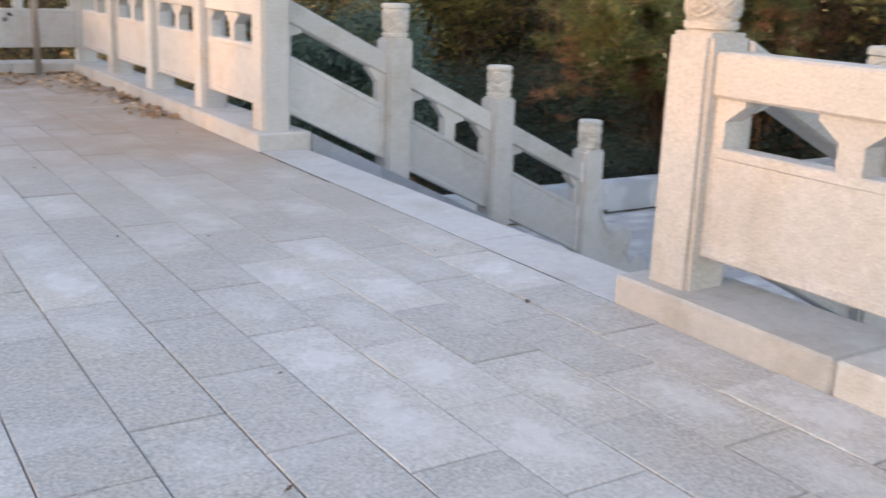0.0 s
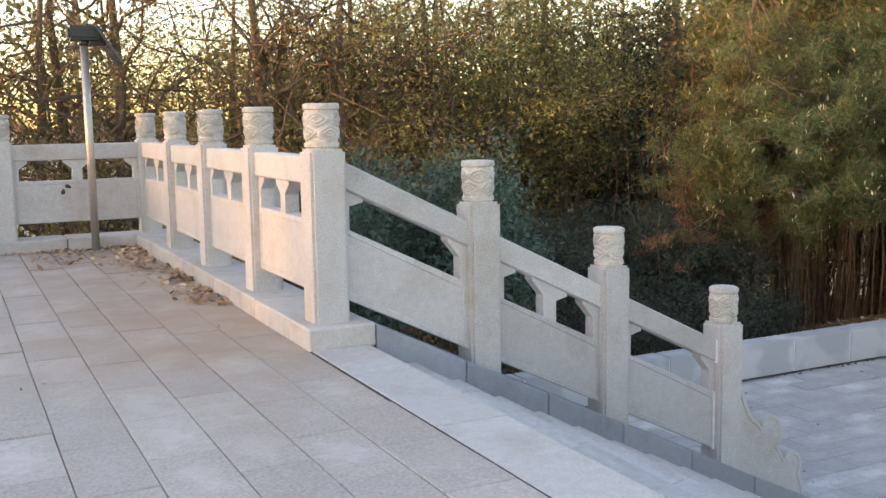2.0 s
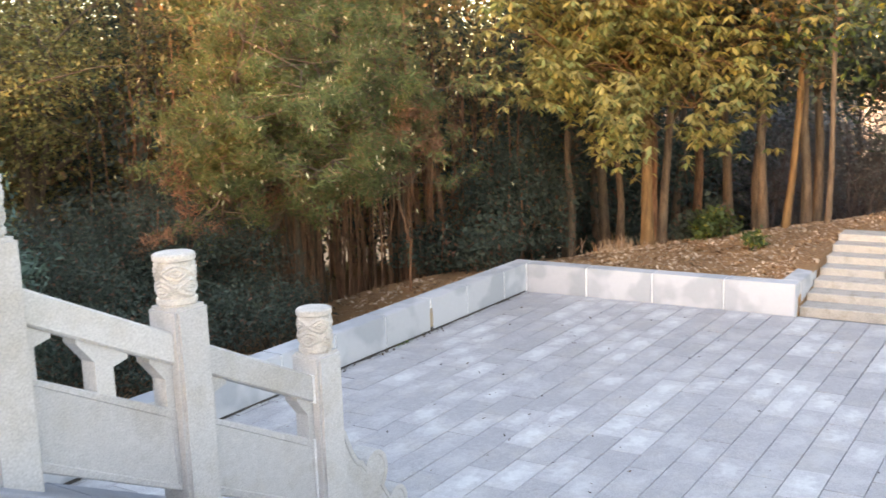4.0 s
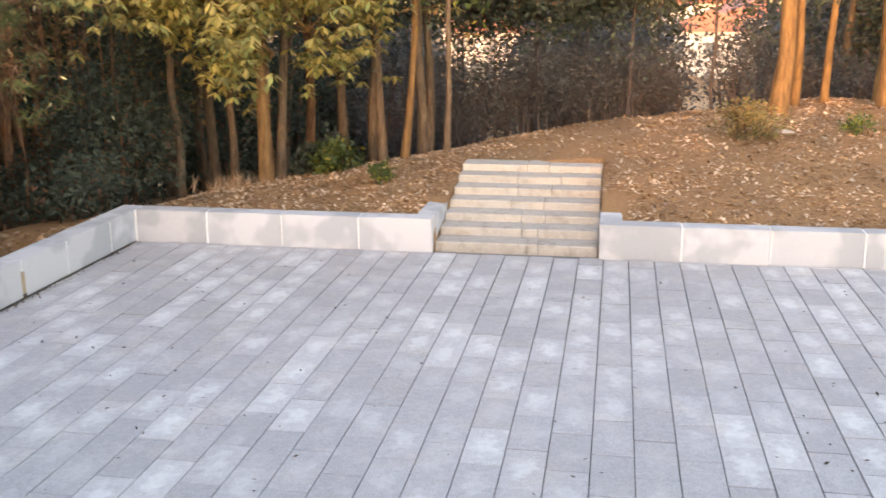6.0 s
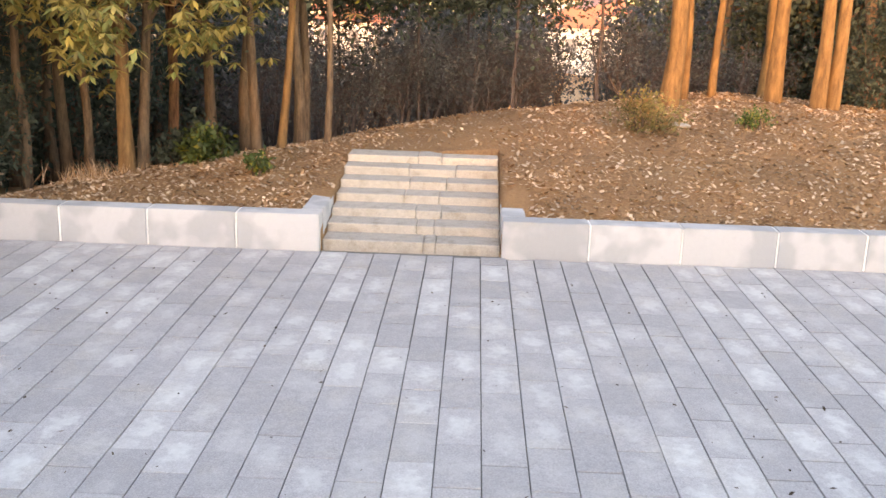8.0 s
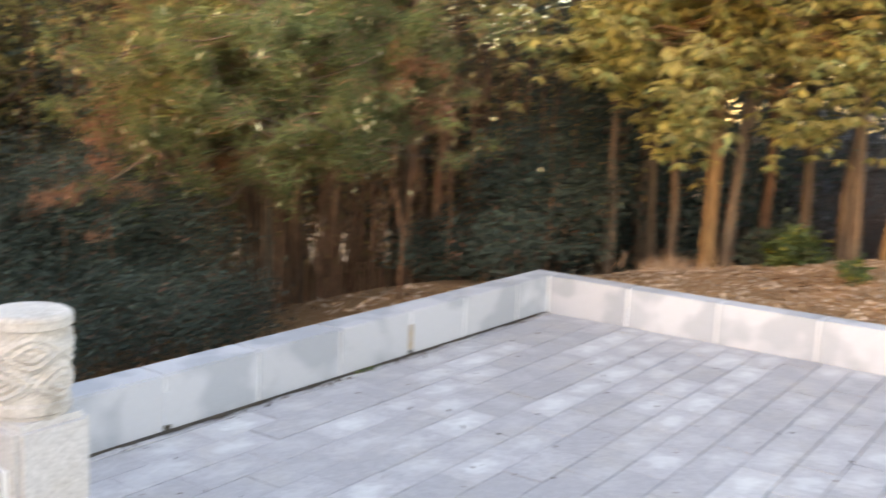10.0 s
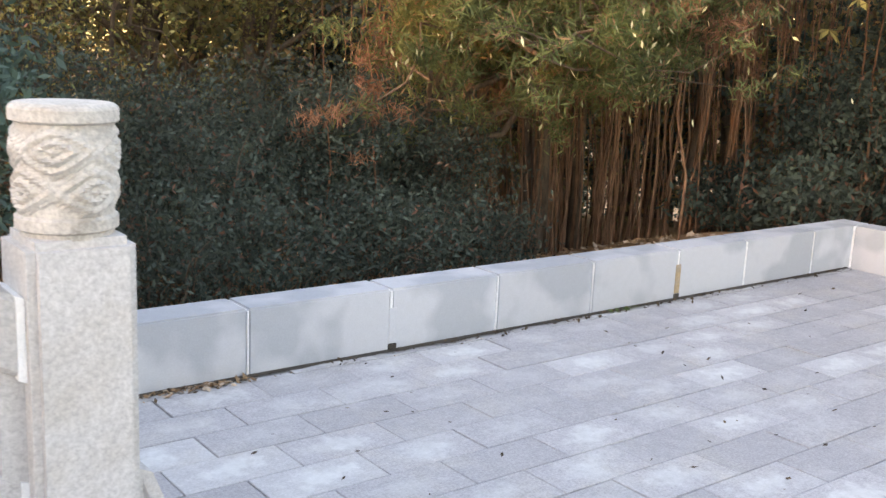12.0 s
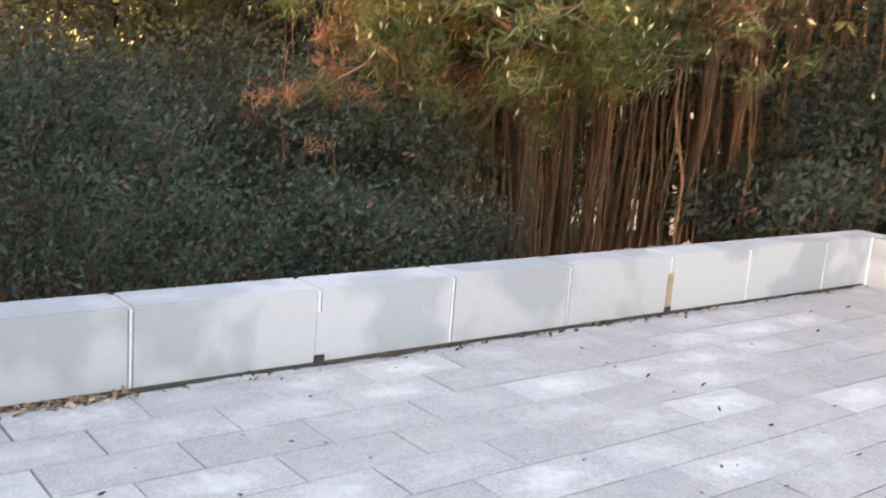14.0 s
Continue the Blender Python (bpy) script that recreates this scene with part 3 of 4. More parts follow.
class Wood:
    """Collects tapered tubes and leaves for one plant."""
    def __init__(self):
        self.v, self.f, self.count, self.lv = [], [], 0, []

    def tube(self, pts, radii, sides=6):
        pts = np.asarray(pts, float)
        way = np.gradient(pts, axis=0)
        way /= np.linalg.norm(way, axis=1)[:, None] + 1e-9
        ref = np.where(np.abs(way[:, 2:3]) > 0.9, [[1.0, 0, 0]], [[0, 0, 1.0]])
        u = np.cross(way, ref)
        u /= np.linalg.norm(u, axis=1)[:, None] + 1e-9
        w = np.cross(way, u)
        ang = np.arange(sides) / sides * math.tau
        ring = pts[:, None] + (u[:, None] * np.cos(ang)[None, :, None] + w[:, None] * np.sin(ang)[None, :, None]) * np.asarray(radii)[:, None, None]
        i0, n = self.count, len(pts)
        self.v.append(ring.reshape(-1, 3))
        for i in range(n - 1):
            for j in range(sides):
                self.f.append((i0 + i * sides + j, i0 + i * sides + (j + 1) % sides, i0 + (i + 1) * sides + (j + 1) % sides, i0 + (i + 1) * sides + j))
        self.count += n * sides

    def leaves(self, centres, per, spread, size, slim=0.45, droop=0.3, flat=0.7):
        centres = np.asarray(centres, float)
        if not len(centres) or per < 1:
            return
        c = np.repeat(centres, per, axis=0)
        c = c + gen.normal(0, 1, c.shape) * np.array([spread, spread, spread * flat])
        d = gen.normal(0, 1, c.shape)
        d[:, 2] -= droop
        d /= np.linalg.norm(d, axis=1)[:, None]
        s = np.cross(d, gen.normal(0, 1, c.shape))
        s /= np.linalg.norm(s, axis=1)[:, None] + 1e-9
        k = (size * gen.uniform(0.6, 1.35, len(c)))[:, None]
        self.lv.append(np.stack([c - d * k / 2, c + s * k * slim / 2, c + d * k / 2, c - s * k * slim / 2], 1).reshape(-1, 3))

    def rosettes(self, centres, leaves, size, slim=0.36, droop=0.55):
        """Whorls of long leaves that spring from one point and hang outward."""
        centres = np.asarray(centres, float)
        m = len(centres)
        a = gen.uniform(0, math.tau, (m, 1)) + np.arange(leaves)[None] * math.tau / leaves + gen.normal(0, 0.25, (m, leaves))
        dip = -droop + gen.normal(0, 0.3, (m, leaves))
        d = np.stack([np.cos(a), np.sin(a), dip], 2)
        d /= np.linalg.norm(d, axis=2)[:, :, None]
        s = np.stack([-np.sin(a), np.cos(a), gen.normal(0, 0.3, (m, leaves))], 2)
        k = (size * gen.uniform(0.65, 1.25, (m, leaves)))[:, :, None]
        c = centres[:, None, :]
        mid = c + d * k * 0.58
        tip = c + d * k - np.array([0, 0, 0.12]) * k
        self.lv.append(np.stack([np.broadcast_to(c, mid.shape), mid + s * k * slim / 2, tip, mid - s * k * slim / 2], 2).reshape(-1, 3))

    def wood(self, name, mat, parent=None):
        if self.v:
            return bulk(name, np.concatenate(self.v), np.array(self.f), mat, parent, True)

    def crown(self, name, mat, parent=None):
        if self.lv:
            v = np.concatenate(self.lv)
            return bulk(name, v, np.arange(len(v)).reshape(-1, 4), mat, parent)


def bent(a, b, n=5, wob=0.06, sag=0.0):
    a, b = np.asarray(a, float), np.asarray(b, float)
    t = np.linspace(0, 1, n)[:, None]
    p = a + (b - a) * t
    length = np.linalg.norm(b - a)
    p[1:-1] += gen.normal(0, wob * length, (n - 2, 3))
    p[:, 2:3] -= sag * length * np.sin(t * math.pi)
    return p


def grow(w, x, y, height, r, lean=(0, 0), crown=None, limbs=12, twigs=4, per=30, leaf=0.12, spread=0.28, sides=8, z0=None, slim=0.45, low=0.3, skip_leaf=0.0, droop=0.3, whorl=0):
    """One tree into w. crown: (x, y, z, rx, rz), the ellipsoid that the limbs reach into."""
    z0 = ground_z(x, y) - 0.1 if z0 is None else z0
    top = np.array([x + lean[0], y + lean[1], z0 + height])
    n = 9
    spine = bent((x, y, z0), top, n, 0.004)
    radii = r * (1 - 0.75 * np.linspace(0, 1, n) ** 1.1)
    radii[0] *= 1.25
    w.tube(spine, radii, sides)
    cx, cy, cz, rx, rz = crown
    tips = []
    for i in range(limbs):
        t = low + (0.97 - low) * (i + gen.uniform(0, 1)) / limbs
        k = int(t * (n - 1))
        base = spine[k] + (spine[min(k + 1, n - 1)] - spine[k]) * (t * (n - 1) - k)
        a, el = gen.uniform(0, math.tau), gen.uniform(-0.85, 0.95)
        rad = gen.uniform(0.55, 1.0)
        end = np.array([cx + rx * rad * math.cos(a) * math.sqrt(1 - el * el), cy + rx * rad * math.sin(a) * math.sqrt(1 - el * el), cz + rz * el * rad])
        end[2] = max(end[2], z0 + 0.3) if height > 2 else end[2]
        rr = r * (1 - 0.75 * t) * 0.5
        p = bent(base, end, 6, 0.05, -0.06)
        w.tube(p, rr * (1 - 0.8 * np.linspace(0, 1, 6)), 5)
        for j in range(twigs):
            q = p[gen.integers(2, 6)]
            out = q + gen.normal(0, 0.30 * rx, 3) * np.array([1, 1, 0.7])
            tw = bent(q, out, 4, 0.08)
            w.tube(tw, rr * 0.35 * (1 - 0.8 * np.linspace(0, 1, 4)), 4)
            if gen.uniform() > skip_leaf:
                tips += [tw[-1], tw[-2], p[-1]]
    if whorl:
        many = np.repeat(np.array(tips), whorl, axis=0)
        w.rosettes(many + gen.normal(0, spread, many.shape), per, leaf, slim, droop)
    elif per:
        w.leaves(tips, per, spread, leaf, slim, droop)
    return tips


def tree(name, label, category, wood_mat, leaf_mat, group="", **kw):
    w = Wood()
    t = thing(name, (kw["x"], kw["y"], ground_z(kw["x"], kw["y"])), label, category, group)
    tips = grow(w, **kw)
    child(w.wood("trunk", wood_mat), t)
    c = w.crown("crown", leaf_mat)
    if c:
        child(c, t)
    return t, tips


def shrub(label, x, y, rx, rz, zc, n, leaf, leaf_mat, slim=0.5, name="shrub", stems=9, spread=0.22, category="shrub", group="shrubs behind the wall", shell=0.45):
    """A bushy plant: stems from the ground and a deep shell of leaves round them."""
    w = Wood()
    z0 = ground_z(x, y)
    t = thing(name, (x, y, z0), label, category, group)
    for i in range(stems):
        a = gen.uniform(0, math.tau)
        e = (x + rx * 0.7 * math.cos(a), y + rx * 0.7 * math.sin(a), zc + gen.uniform(-0.3, 0.8) * rz)
        w.tube(bent((x + 0.12 * math.cos(a), y + 0.12 * math.sin(a), z0 - 0.05), e, 6, 0.05), 0.022 * (1.1 - np.linspace(0, 1, 6)), 5)
    d = gen.normal(0, 1, (max(20, n // 26), 3))
    d /= np.linalg.norm(d, axis=1)[:, None]
    rad = gen.uniform(shell, 1.0, len(d))[:, None] ** 0.7
    lump = np.array([0.8 + 0.6 * noise.noise(Vector(v) * 1.7 + Vector((x, y, 0))) for v in d])[:, None]
    c = np.array([x, y, zc]) + d * rad * lump * np.array([rx, rx, rz]) * 1.1
    c = c[c[:, 2] > z0 + 0.02]
    w.leaves(c, 26, spread, leaf, slim)
    child(w.wood("stem", BARK), t)
    child(w.crown("crown", leaf_mat), t)
    return t


# The yellow-leaved tree by the wall's corner.
tree("autumn_tree", "broadleaf tree with drooping yellow-green autumn leaves", "tree", PALE_BARK, GOLD, x=15.85, y=2.8, height=7.5, r=0.115, lean=(0.1, 0.1), crown=(15.6, 2.95, 2.35, 2.8, 2.5), limbs=40, twigs=6, per=7, leaf=0.19, spread=0.2, slim=0.36, low=0.27, droop=0.6, whorl=5)
tree("autumn_tree", "second trunk beside the yellow tree, olive leaves", "tree", BARK, OLIVE, x=16.25, y=2.7, height=7.0, r=0.09, lean=(0.5, -0.4), crown=(16.7, 2.2, 3.0, 2.0, 2.2), limbs=18, twigs=5, per=7, leaf=0.17, spread=0.22, slim=0.36, whorl=3)

# Straight trunks behind it and along the mound's north side.
for x, y, r, lx, ly, mat in ((16.83, -0.09, 0.065, 0.2, -0.1, BARK), (17.3, 0.75, 0.085, 0.3, -0.75, PALE_BARK), (17.6, 1.2, 0.11, -0.5, 0.3, BARK), (18.3, 0.6, 0.12, 0.0, 0.1, BARK), (18.6, 1.6, 0.13, 0.3, 0.1, BARK), (17.2, 3.9, 0.10, 0.0, 0.2, BARK), (19.5, 2.4, 0.14, 0.0, 0.4, BARK), (18.4, 3.6, 0.11, -0.2, 0.2, RED_BARK), (20.5, 0.9, 0.13, 0.1, 0.0, BARK), (16.4, 4.6, 0.10, 0.1, 0.2, BARK), (19.0, 5.0, 0.15, 0, 0, BARK), (21.0, 3.6, 0.15, 0, 0, RED_BARK)):
    h = gen.uniform(7.5, 9.5)
    tree("slender_tree", "slender straight-trunked tree with dark green crown", "tree", mat, EVERGREEN if r > 0.07 else SPROUT, "straight trees north of the mound", x=x, y=y, height=h, r=r * 0.8, lean=(lx, ly), crown=(x + lx * 0.7, y + ly * 0.7, ground_z(x, y) + (4.7 if r > 0.07 else 3.2), 1.5 if r > 0.07 else 0.8, 2.4 if r > 0.07 else 1.4), limbs=18 if r > 0.07 else 12, twigs=4, per=16 if r > 0.07 else 9, leaf=0.15, spread=0.3, low=0.35)

# Sunlit trunks on the mound's south side.
for x, y, r, lx in ((18.6, -5.75, 0.16, 0.25), (19.6, -6.2, 0.075, 0.2), (19.8, -6.75, 0.07, 0.3), (19.0, -7.65, 0.14, 0.15), (20.3, -7.85, 0.12, 0.1), (18.6, -8.55, 0.12, 0.2), (18.5, -8.27, 0.125, 0.12), (19.4, -10.9, 0.16, 0), (22.5, -11.6, 0.15, 0)):
    tree("mound_tree", "tall pale-barked tree on the mound, trunk lit orange", "tree", PALE_BARK, EVERGREEN, "tall trees on the mound", x=x, y=y, height=9.0, r=r, lean=(0.3, -lx), crown=(x + 0.2, y - 0.3, ground_z(x, y) + 6.3, 2.3, 2.3), limbs=16, twigs=4, per=16, leaf=0.16, spread=0.4, low=0.45)

# Pine with pale catkins leaning over the wall, and its withered branch.
t, tips = tree("pine_tree", "pine with drooping needle tufts and pale catkins", "tree", BARK, PINE, x=10.7, y=8.4, height=7.0, r=0.13, lean=(-0.6, -1.6), crown=(10.45, 6.1, 0.8, 2.0, 1.3), limbs=46, twigs=7, per=85, leaf=0.14, spread=0.105, slim=0.11, low=0.2, droop=0.4)
w = Wood()
pick = np.array(tips)[gen.permutation(len(tips))[:900]]
pick = pick + (pick - np.array([10.45, 6.1, 0.8])) * 0.13 - np.array([0.05, 0.16, 0])
w.leaves(pick + gen.normal(0, 0.1, pick.shape), 1, 0.06, 0.085, 0.3, -2.5)
child(tagged(w.crown("catkin_bloom", CONE), "many pale upright catkins", "", "", "stuff"), t)
tree("pine_tree", "pine with olive needle tufts behind the wall", "tree", BARK, PINE, x=12.6, y=8.4, height=7.5, r=0.15, crown=(12.2, 7.9, 2.6, 2.2, 1.8), limbs=30, twigs=5, per=120, leaf=0.13, spread=0.22, slim=0.13, low=0.3)
tree("pine_tree", "pine with sparse olive needle tufts above the saplings", "tree", BARK, PINE, x=14.4, y=9.6, height=7.0, r=0.11, lean=(-0.6, -0.8), crown=(13.7, 8.3, 1.5, 1.8, 0.95), limbs=26, twigs=6, per=60, leaf=0.14, spread=0.12, slim=0.11, low=0.3, droop=0.4)
w = Wood()
t = thing("withered_pine", (12.3, 5.6, ground_z(12.3, 5.6)), "thin dead pine with hanging russet needles", "tree")
w.tube(bent((12.3, 5.6, ground_z(12.3, 5.6) - 0.05), (12.0, 5.3, 2.6), 7, 0.02), np.linspace(0.02, 0.009, 7), 6)
tips = []
for k in range(7):
    z = 0.35 + 0.12 * k
    p = bent((12.15, 5.45, z), (11.75 + gen.normal(0, 0.22), 5.1 + gen.normal(0, 0.22), z + gen.uniform(-0.1, 0.2)), 5, 0.06)
    w.tube(p, np.linspace(0.014, 0.004, 5), 4)
    tips += [p[-1], p[-2], p[-3]]
w.leaves(tips, 55, 0.09, 0.13, 0.09, 1.0)
child(w.wood("trunk", RED_BARK), t)
child(w.crown("needles", RUSSET), t)

# Withered russet sprays hanging among the saplings.
for x, y, z in ((10.6, 7.2, 0.0), (9.0, 6.9, -0.3), (12.2, 7.6, -0.25), (11.4, 8.0, 0.3), (13.2, 7.0, 0.45), (13.9, 6.6, 0.5), (14.6, 6.4, 0.6), (8.4, 7.2, -0.7), (12.8, 8.0, 0.8), (15.2, 6.9, 0.2), (9.6, 8.0, 0.2)):
    w = Wood()
    z0 = ground_z(x, y)
    t = thing("withered_sapling", (x, y, z0), "thin dead sapling with a few russet needle sprays", "sapling", "withered saplings")
    w.tube(bent((x, y, z0 - 0.05), (x + gen.normal(0, 0.1), y + gen.normal(0, 0.1), z + 0.5), 6, 0.01), np.linspace(0.016, 0.006, 6), 5)
    tips = []
    for k in range(6):
        h = z + gen.uniform(-0.35, 0.3)
        p = bent((x, y, h), (x + gen.normal(0, 0.22), y + gen.normal(0, 0.22), h - 0.06), 4, 0.05)
        w.tube(p, np.linspace(0.007, 0.003, 4), 4)
        tips += [p[-1], p[-2]]
    w.leaves(tips, 34, 0.07, 0.13, 0.08, 1.2)
    child(w.wood("trunk", RED_BARK), t)
    child(w.crown("needles", RUSSET), t)

# Thin red-brown saplings standing close together.
for i in range(250):
    a = gen.uniform(-0.12, 0.95)
    x, y = 11.6 + 5.0 * a + gen.normal(0, 0.5), 9.7 - 3.4 * a + gen.normal(0, 0.75)
    z0 = ground_z(x, y) - 0.05
    w = Wood()
    h = gen.uniform(3.5, 5.5)
    r = gen.choice([0.009, 0.012, 0.016, 0.022])
    w.tube(bent((x, y, z0), (x + gen.normal(0, 0.22), y + gen.normal(0, 0.22), z0 + h), 6, 0.008), r * np.linspace(1.1, 0.45, 6), 5)
    ob = w.wood("sapling", RED_BARK)
    tagged(ob, "thin bare reddish sapling stem in the thicket", "sapling", "sapling thicket")
for x, y, r in ((13.74, 8.75, 0.1), (12.9, 8.9, 0.14), (15.0, 7.6, 0.11)):
    tree("slender_tree", "straight grey-brown trunk among the saplings, olive crown", "tree", BARK, OLIVE, "trees in the thicket", x=x, y=y, height=8.5, r=r, crown=(x, y, 3.2, 1.8, 2.0), limbs=18, twigs=4, per=22, leaf=0.14, spread=0.35, low=0.5)

# Evergreen shrubs along the north wall.
for x, y, rx, rz, zc, n, mat in (
    (3.95, 5.3, 0.95, 1.15, -0.35, 7500, BLUEGREEN), (2.7, 5.7, 0.9, 1.0, -0.4, 5500, BLUEGREEN), (5.7, 8.7, 1.4, 1.2, -1.1, 7000, EVERGREEN), (4.2, 8.6, 1.3, 1.5, -0.6, 7000, BLUEGREEN), (2.9, 7.6, 1.2, 1.3, -1.0, 6500, EVERGREEN),
    (7.2, 8.3, 1.4, 1.1, -1.35, 9000, EVERGREEN), (8.5, 8.0, 1.3, 1.1, -1.35, 9000, EVERGREEN), (9.7, 8.8, 1.4, 1.1, -1.4, 9000, EVERGREEN), (7.8, 10.2, 1.8, 1.2, -1.8, 8000, EVERGREEN), (10.4, 10.4, 1.7, 1.3, -1.8, 8000, EVERGREEN), (6.4, 10.0, 1.7, 1.3, -1.7, 7000, EVERGREEN), (6.6, 7.0, 1.0, 0.9, -1.5, 5000, EVERGREEN),
    (11.0, 9.2, 1.1, 1.2, -1.4, 6000, EVERGREEN), (9.8, 7.4, 1.0, 1.0, -1.5, 6000, EVERGREEN), (15.3, 5.4, 1.1, 1.1, -1.1, 6500, EVERGREEN), (14.5, 6.5, 0.8, 0.45, -1.9, 3600, EVERGREEN), (16.6, 5.9, 1.3, 1.5, -0.9, 7500, EVERGREEN), (13.8, 5.0, 0.6, 0.5, -1.65, 2400, EVERGREEN),
    (2.2, 4.9, 0.8, 0.45, -1.75, 2800, EVERGREEN), (3.5, 4.5, 0.6, 0.35, -1.8, 2200, EVERGREEN), (1.0, 5.2, 0.9, 0.5, -1.7, 2800, EVERGREEN), (5.7, 5.5, 0.8, 0.55, -1.75, 3000, EVERGREEN), (7.0, 5.8, 0.85, 0.5, -1.85, 3000, EVERGREEN), (8.3, 6.0, 0.85, 0.5, -1.85, 3000, EVERGREEN), (9.6, 6.2, 0.8, 0.45, -1.95, 2800, EVERGREEN),
    (1.5, 9.5, 1.5, 1.3, -1.2, 6500, OLIVE), (-0.5, 9.8, 1.4, 1.0, -1.4, 5500, OLIVE), (-2.5, 10.0, 1.5, 0.9, -1.4, 5000, OLIVE)):
    kind = {"dark_evergreen_leaf": "dense dark evergreen shrub behind the low wall", "blue_green_leaf": "leafy blue-green shrub behind the balustrade", "olive_autumn_leaf": "sparse olive autumn shrub below the platform"}[mat.name]
    broad = x > 13
    shrub(kind, x, y, rx * 1.08, rz * 1.12, zc + 0.12, int(n * (0.75 if broad else 1.5 if mat is EVERGREEN else 1.3)), 0.115 if broad else 0.066 if mat is EVERGREEN else 0.095, mat, 0.36, spread=0.15)
shrub("low bright green bush at the wood's edge", 16.3, 1.7, 0.42, 0.32, -1.3, 900, 0.12, SPROUT, 0.5, "bush", 6, 0.1, "bush", "bushes on the mound")
shrub("low green bush at the wood's edge", 16.7, 2.1, 0.5, 0.38, -1.35, 1200, 0.12, EVERGREEN, 0.5, "bush", 6, 0.1, "bush", "bushes on the mound")
shrub("thin olive bush on the leaf-strewn mound", 16.2, -5.0, 0.55, 0.55, -0.7, 2000, 0.075, OLIVE, 0.35, "bush", 16, 0.1, "bush", "bushes on the mound", 0.2)
shrub("dark evergreen shrub under the mound's trees", 20.2, -10.1, 1.2, 1.3, 0.1, 5200, 0.115, EVERGREEN, 0.36, "shrub", 9, 0.16, "shrub", "bushes on the mound")
shrub("tiny yellow-green plant in the leaf litter", 14.6, 0.55, 0.18, 0.12, ground_z(14.6, 0.55) + 0.14, 140, 0.07, SPROUT, 0.5, "bush", 4, 0.05, "bush", "bushes on the mound")
shrub("tiny green plant in the leaf litter", 16.2, -6.6, 0.25, 0.14, ground_z(16.2, -6.6) + 0.12, 150, 0.06, SPROUT, 0.4, "bush", 5, 0.06, "bush", "bushes on the mound")

# Half-bare autumn trees beyond the platform's north end.
# On the trees behind the hedge GOLD puts missing sunlight into the leaf colour.
for x, y, h, r, per, mat in ((-0.6, 13.4, 8, 0.14, 5, OLIVE), (1.1, 13.2, 8.5, 0.17, 6, OLIVE), (-2.6, 14.6, 8, 0.13, 5, OLIVE), (3.53, 11.5, 8.5, 0.16, 5, OLIVE), (4.6, 11.6, 8, 0.14, 6, OLIVE), (5.6, 13.4, 8, 0.15, 13, OLIVE), (6.9, 12.0, 8, 0.15, 20, GOLD), (8.6, 12.6, 8.5, 0.17, 22, GOLD), (3.6, 16.5, 8, 0.15, 26, GOLD), (10.8, 13.0, 9, 0.17, 22, GOLD), (13.0, 12.6, 9, 0.17, 22, OLIVE)):
    z0 = ground_z(x, y)
    tree("autumn_tree", "half-bare brown-limbed autumn tree with olive leaves" if per < 12 else "autumn tree with thinning olive-brown leaves, some coloured a sunlit gold", "tree", BARK, mat, "autumn trees north of the platform", x=x, y=y, height=h, r=r, lean=(gen.normal(0, 0.4), gen.normal(0, 0.4)), crown=(x, y, z0 + 5.0, 2.9, 3.0), limbs=26, twigs=6, per=int(per * 2.0), leaf=0.078, spread=0.3, low=0.22)

for x, y, z in ((22.4, -1.2, 1.9), (22.0, -3.2, 2.2), (23.2, 0.6, 1.7), (21.6, -4.9, 2.3), (23.5, -2.2, 2.0)):
    tree("canopy_tree", "dark-leaved tree whose branches hang over the hollow", "tree", GREY_BARK, EVERGREEN, "trees behind the mound", x=x, y=y, height=6.5, r=0.04, crown=(x, y, z, 2.2, 1.6), limbs=32, twigs=5, per=20, leaf=0.14, spread=0.38, low=0.45)

# Bare grey thicket in the hollow behind the mound.
for i in range(64):
    x, y = gen.uniform(21.8, 29), gen.uniform(-8.5, 3.0)
    if abs(y + 2.76 + 0.091 * x) < 0.7:
        continue
    z0 = ground_z(x, y)
    w = Wood()
    t = thing("bare_shrub", (x, y, z0), "leafless grey thicket shrub behind the mound", "shrub", "bare thicket")
    tall = min(3.6, max(1.6, 0.2 - z0)) * gen.uniform(0.8, 1.1)
    grow(w, x, y, tall, 0.045, (gen.normal(0, 0.4), gen.normal(0, 0.4)), (x, y, z0 + tall * 0.72, 1.2, tall * 0.4), 16, 6, 3, 0.07, 0.25, sides=5, low=0.12)
    child(w.wood("stem", GREY_BARK), t)
    child(w.crown("crown", DULL), t)

# Woods further off, round the place; the western rows are unseen sun screens.
w, lv = Wood(), {"a": Wood(), "b": Wood(), "c": Wood()}
spots = []
for i in range(150):
    a = gen.uniform(-2.0, 2.6)
    rad = gen.uniform(16, 30)
    x, y = 8 + rad * 1.15 * math.sin(a), rad * math.cos(a) - 2
    if x < -4 or (x > 14 and -8.5 < y < 4 and x < 45) or y < -26:
        continue
    if x < 4 and gen.uniform() < 0.55:
        continue
    spots.append((x, y))
spots += [(gen.uniform(20, 34), gen.uniform(5, 14)) for i in range(26)] + [(gen.uniform(22, 34), gen.uniform(-20, -10.5)) for i in range(26)] + [(gen.uniform(8, 22), gen.uniform(13, 19)) for i in range(26)]
spots += [(15.8, 11.2), (18.2, 9.4), (14.2, 12.4), (20.0, 8.0), (17.0, 13.0), (12.2, 11.6), (19.6, 11.2), (16.6, 8.9), (20.4, 10.2), (21.6, 11.6), (18.8, 10.4), (23.0, 12.2), (24.2, 10.4), (22.2, 9.2), (20.8, 12.8), (17.6, 11.6), (25.5, 12.0)]
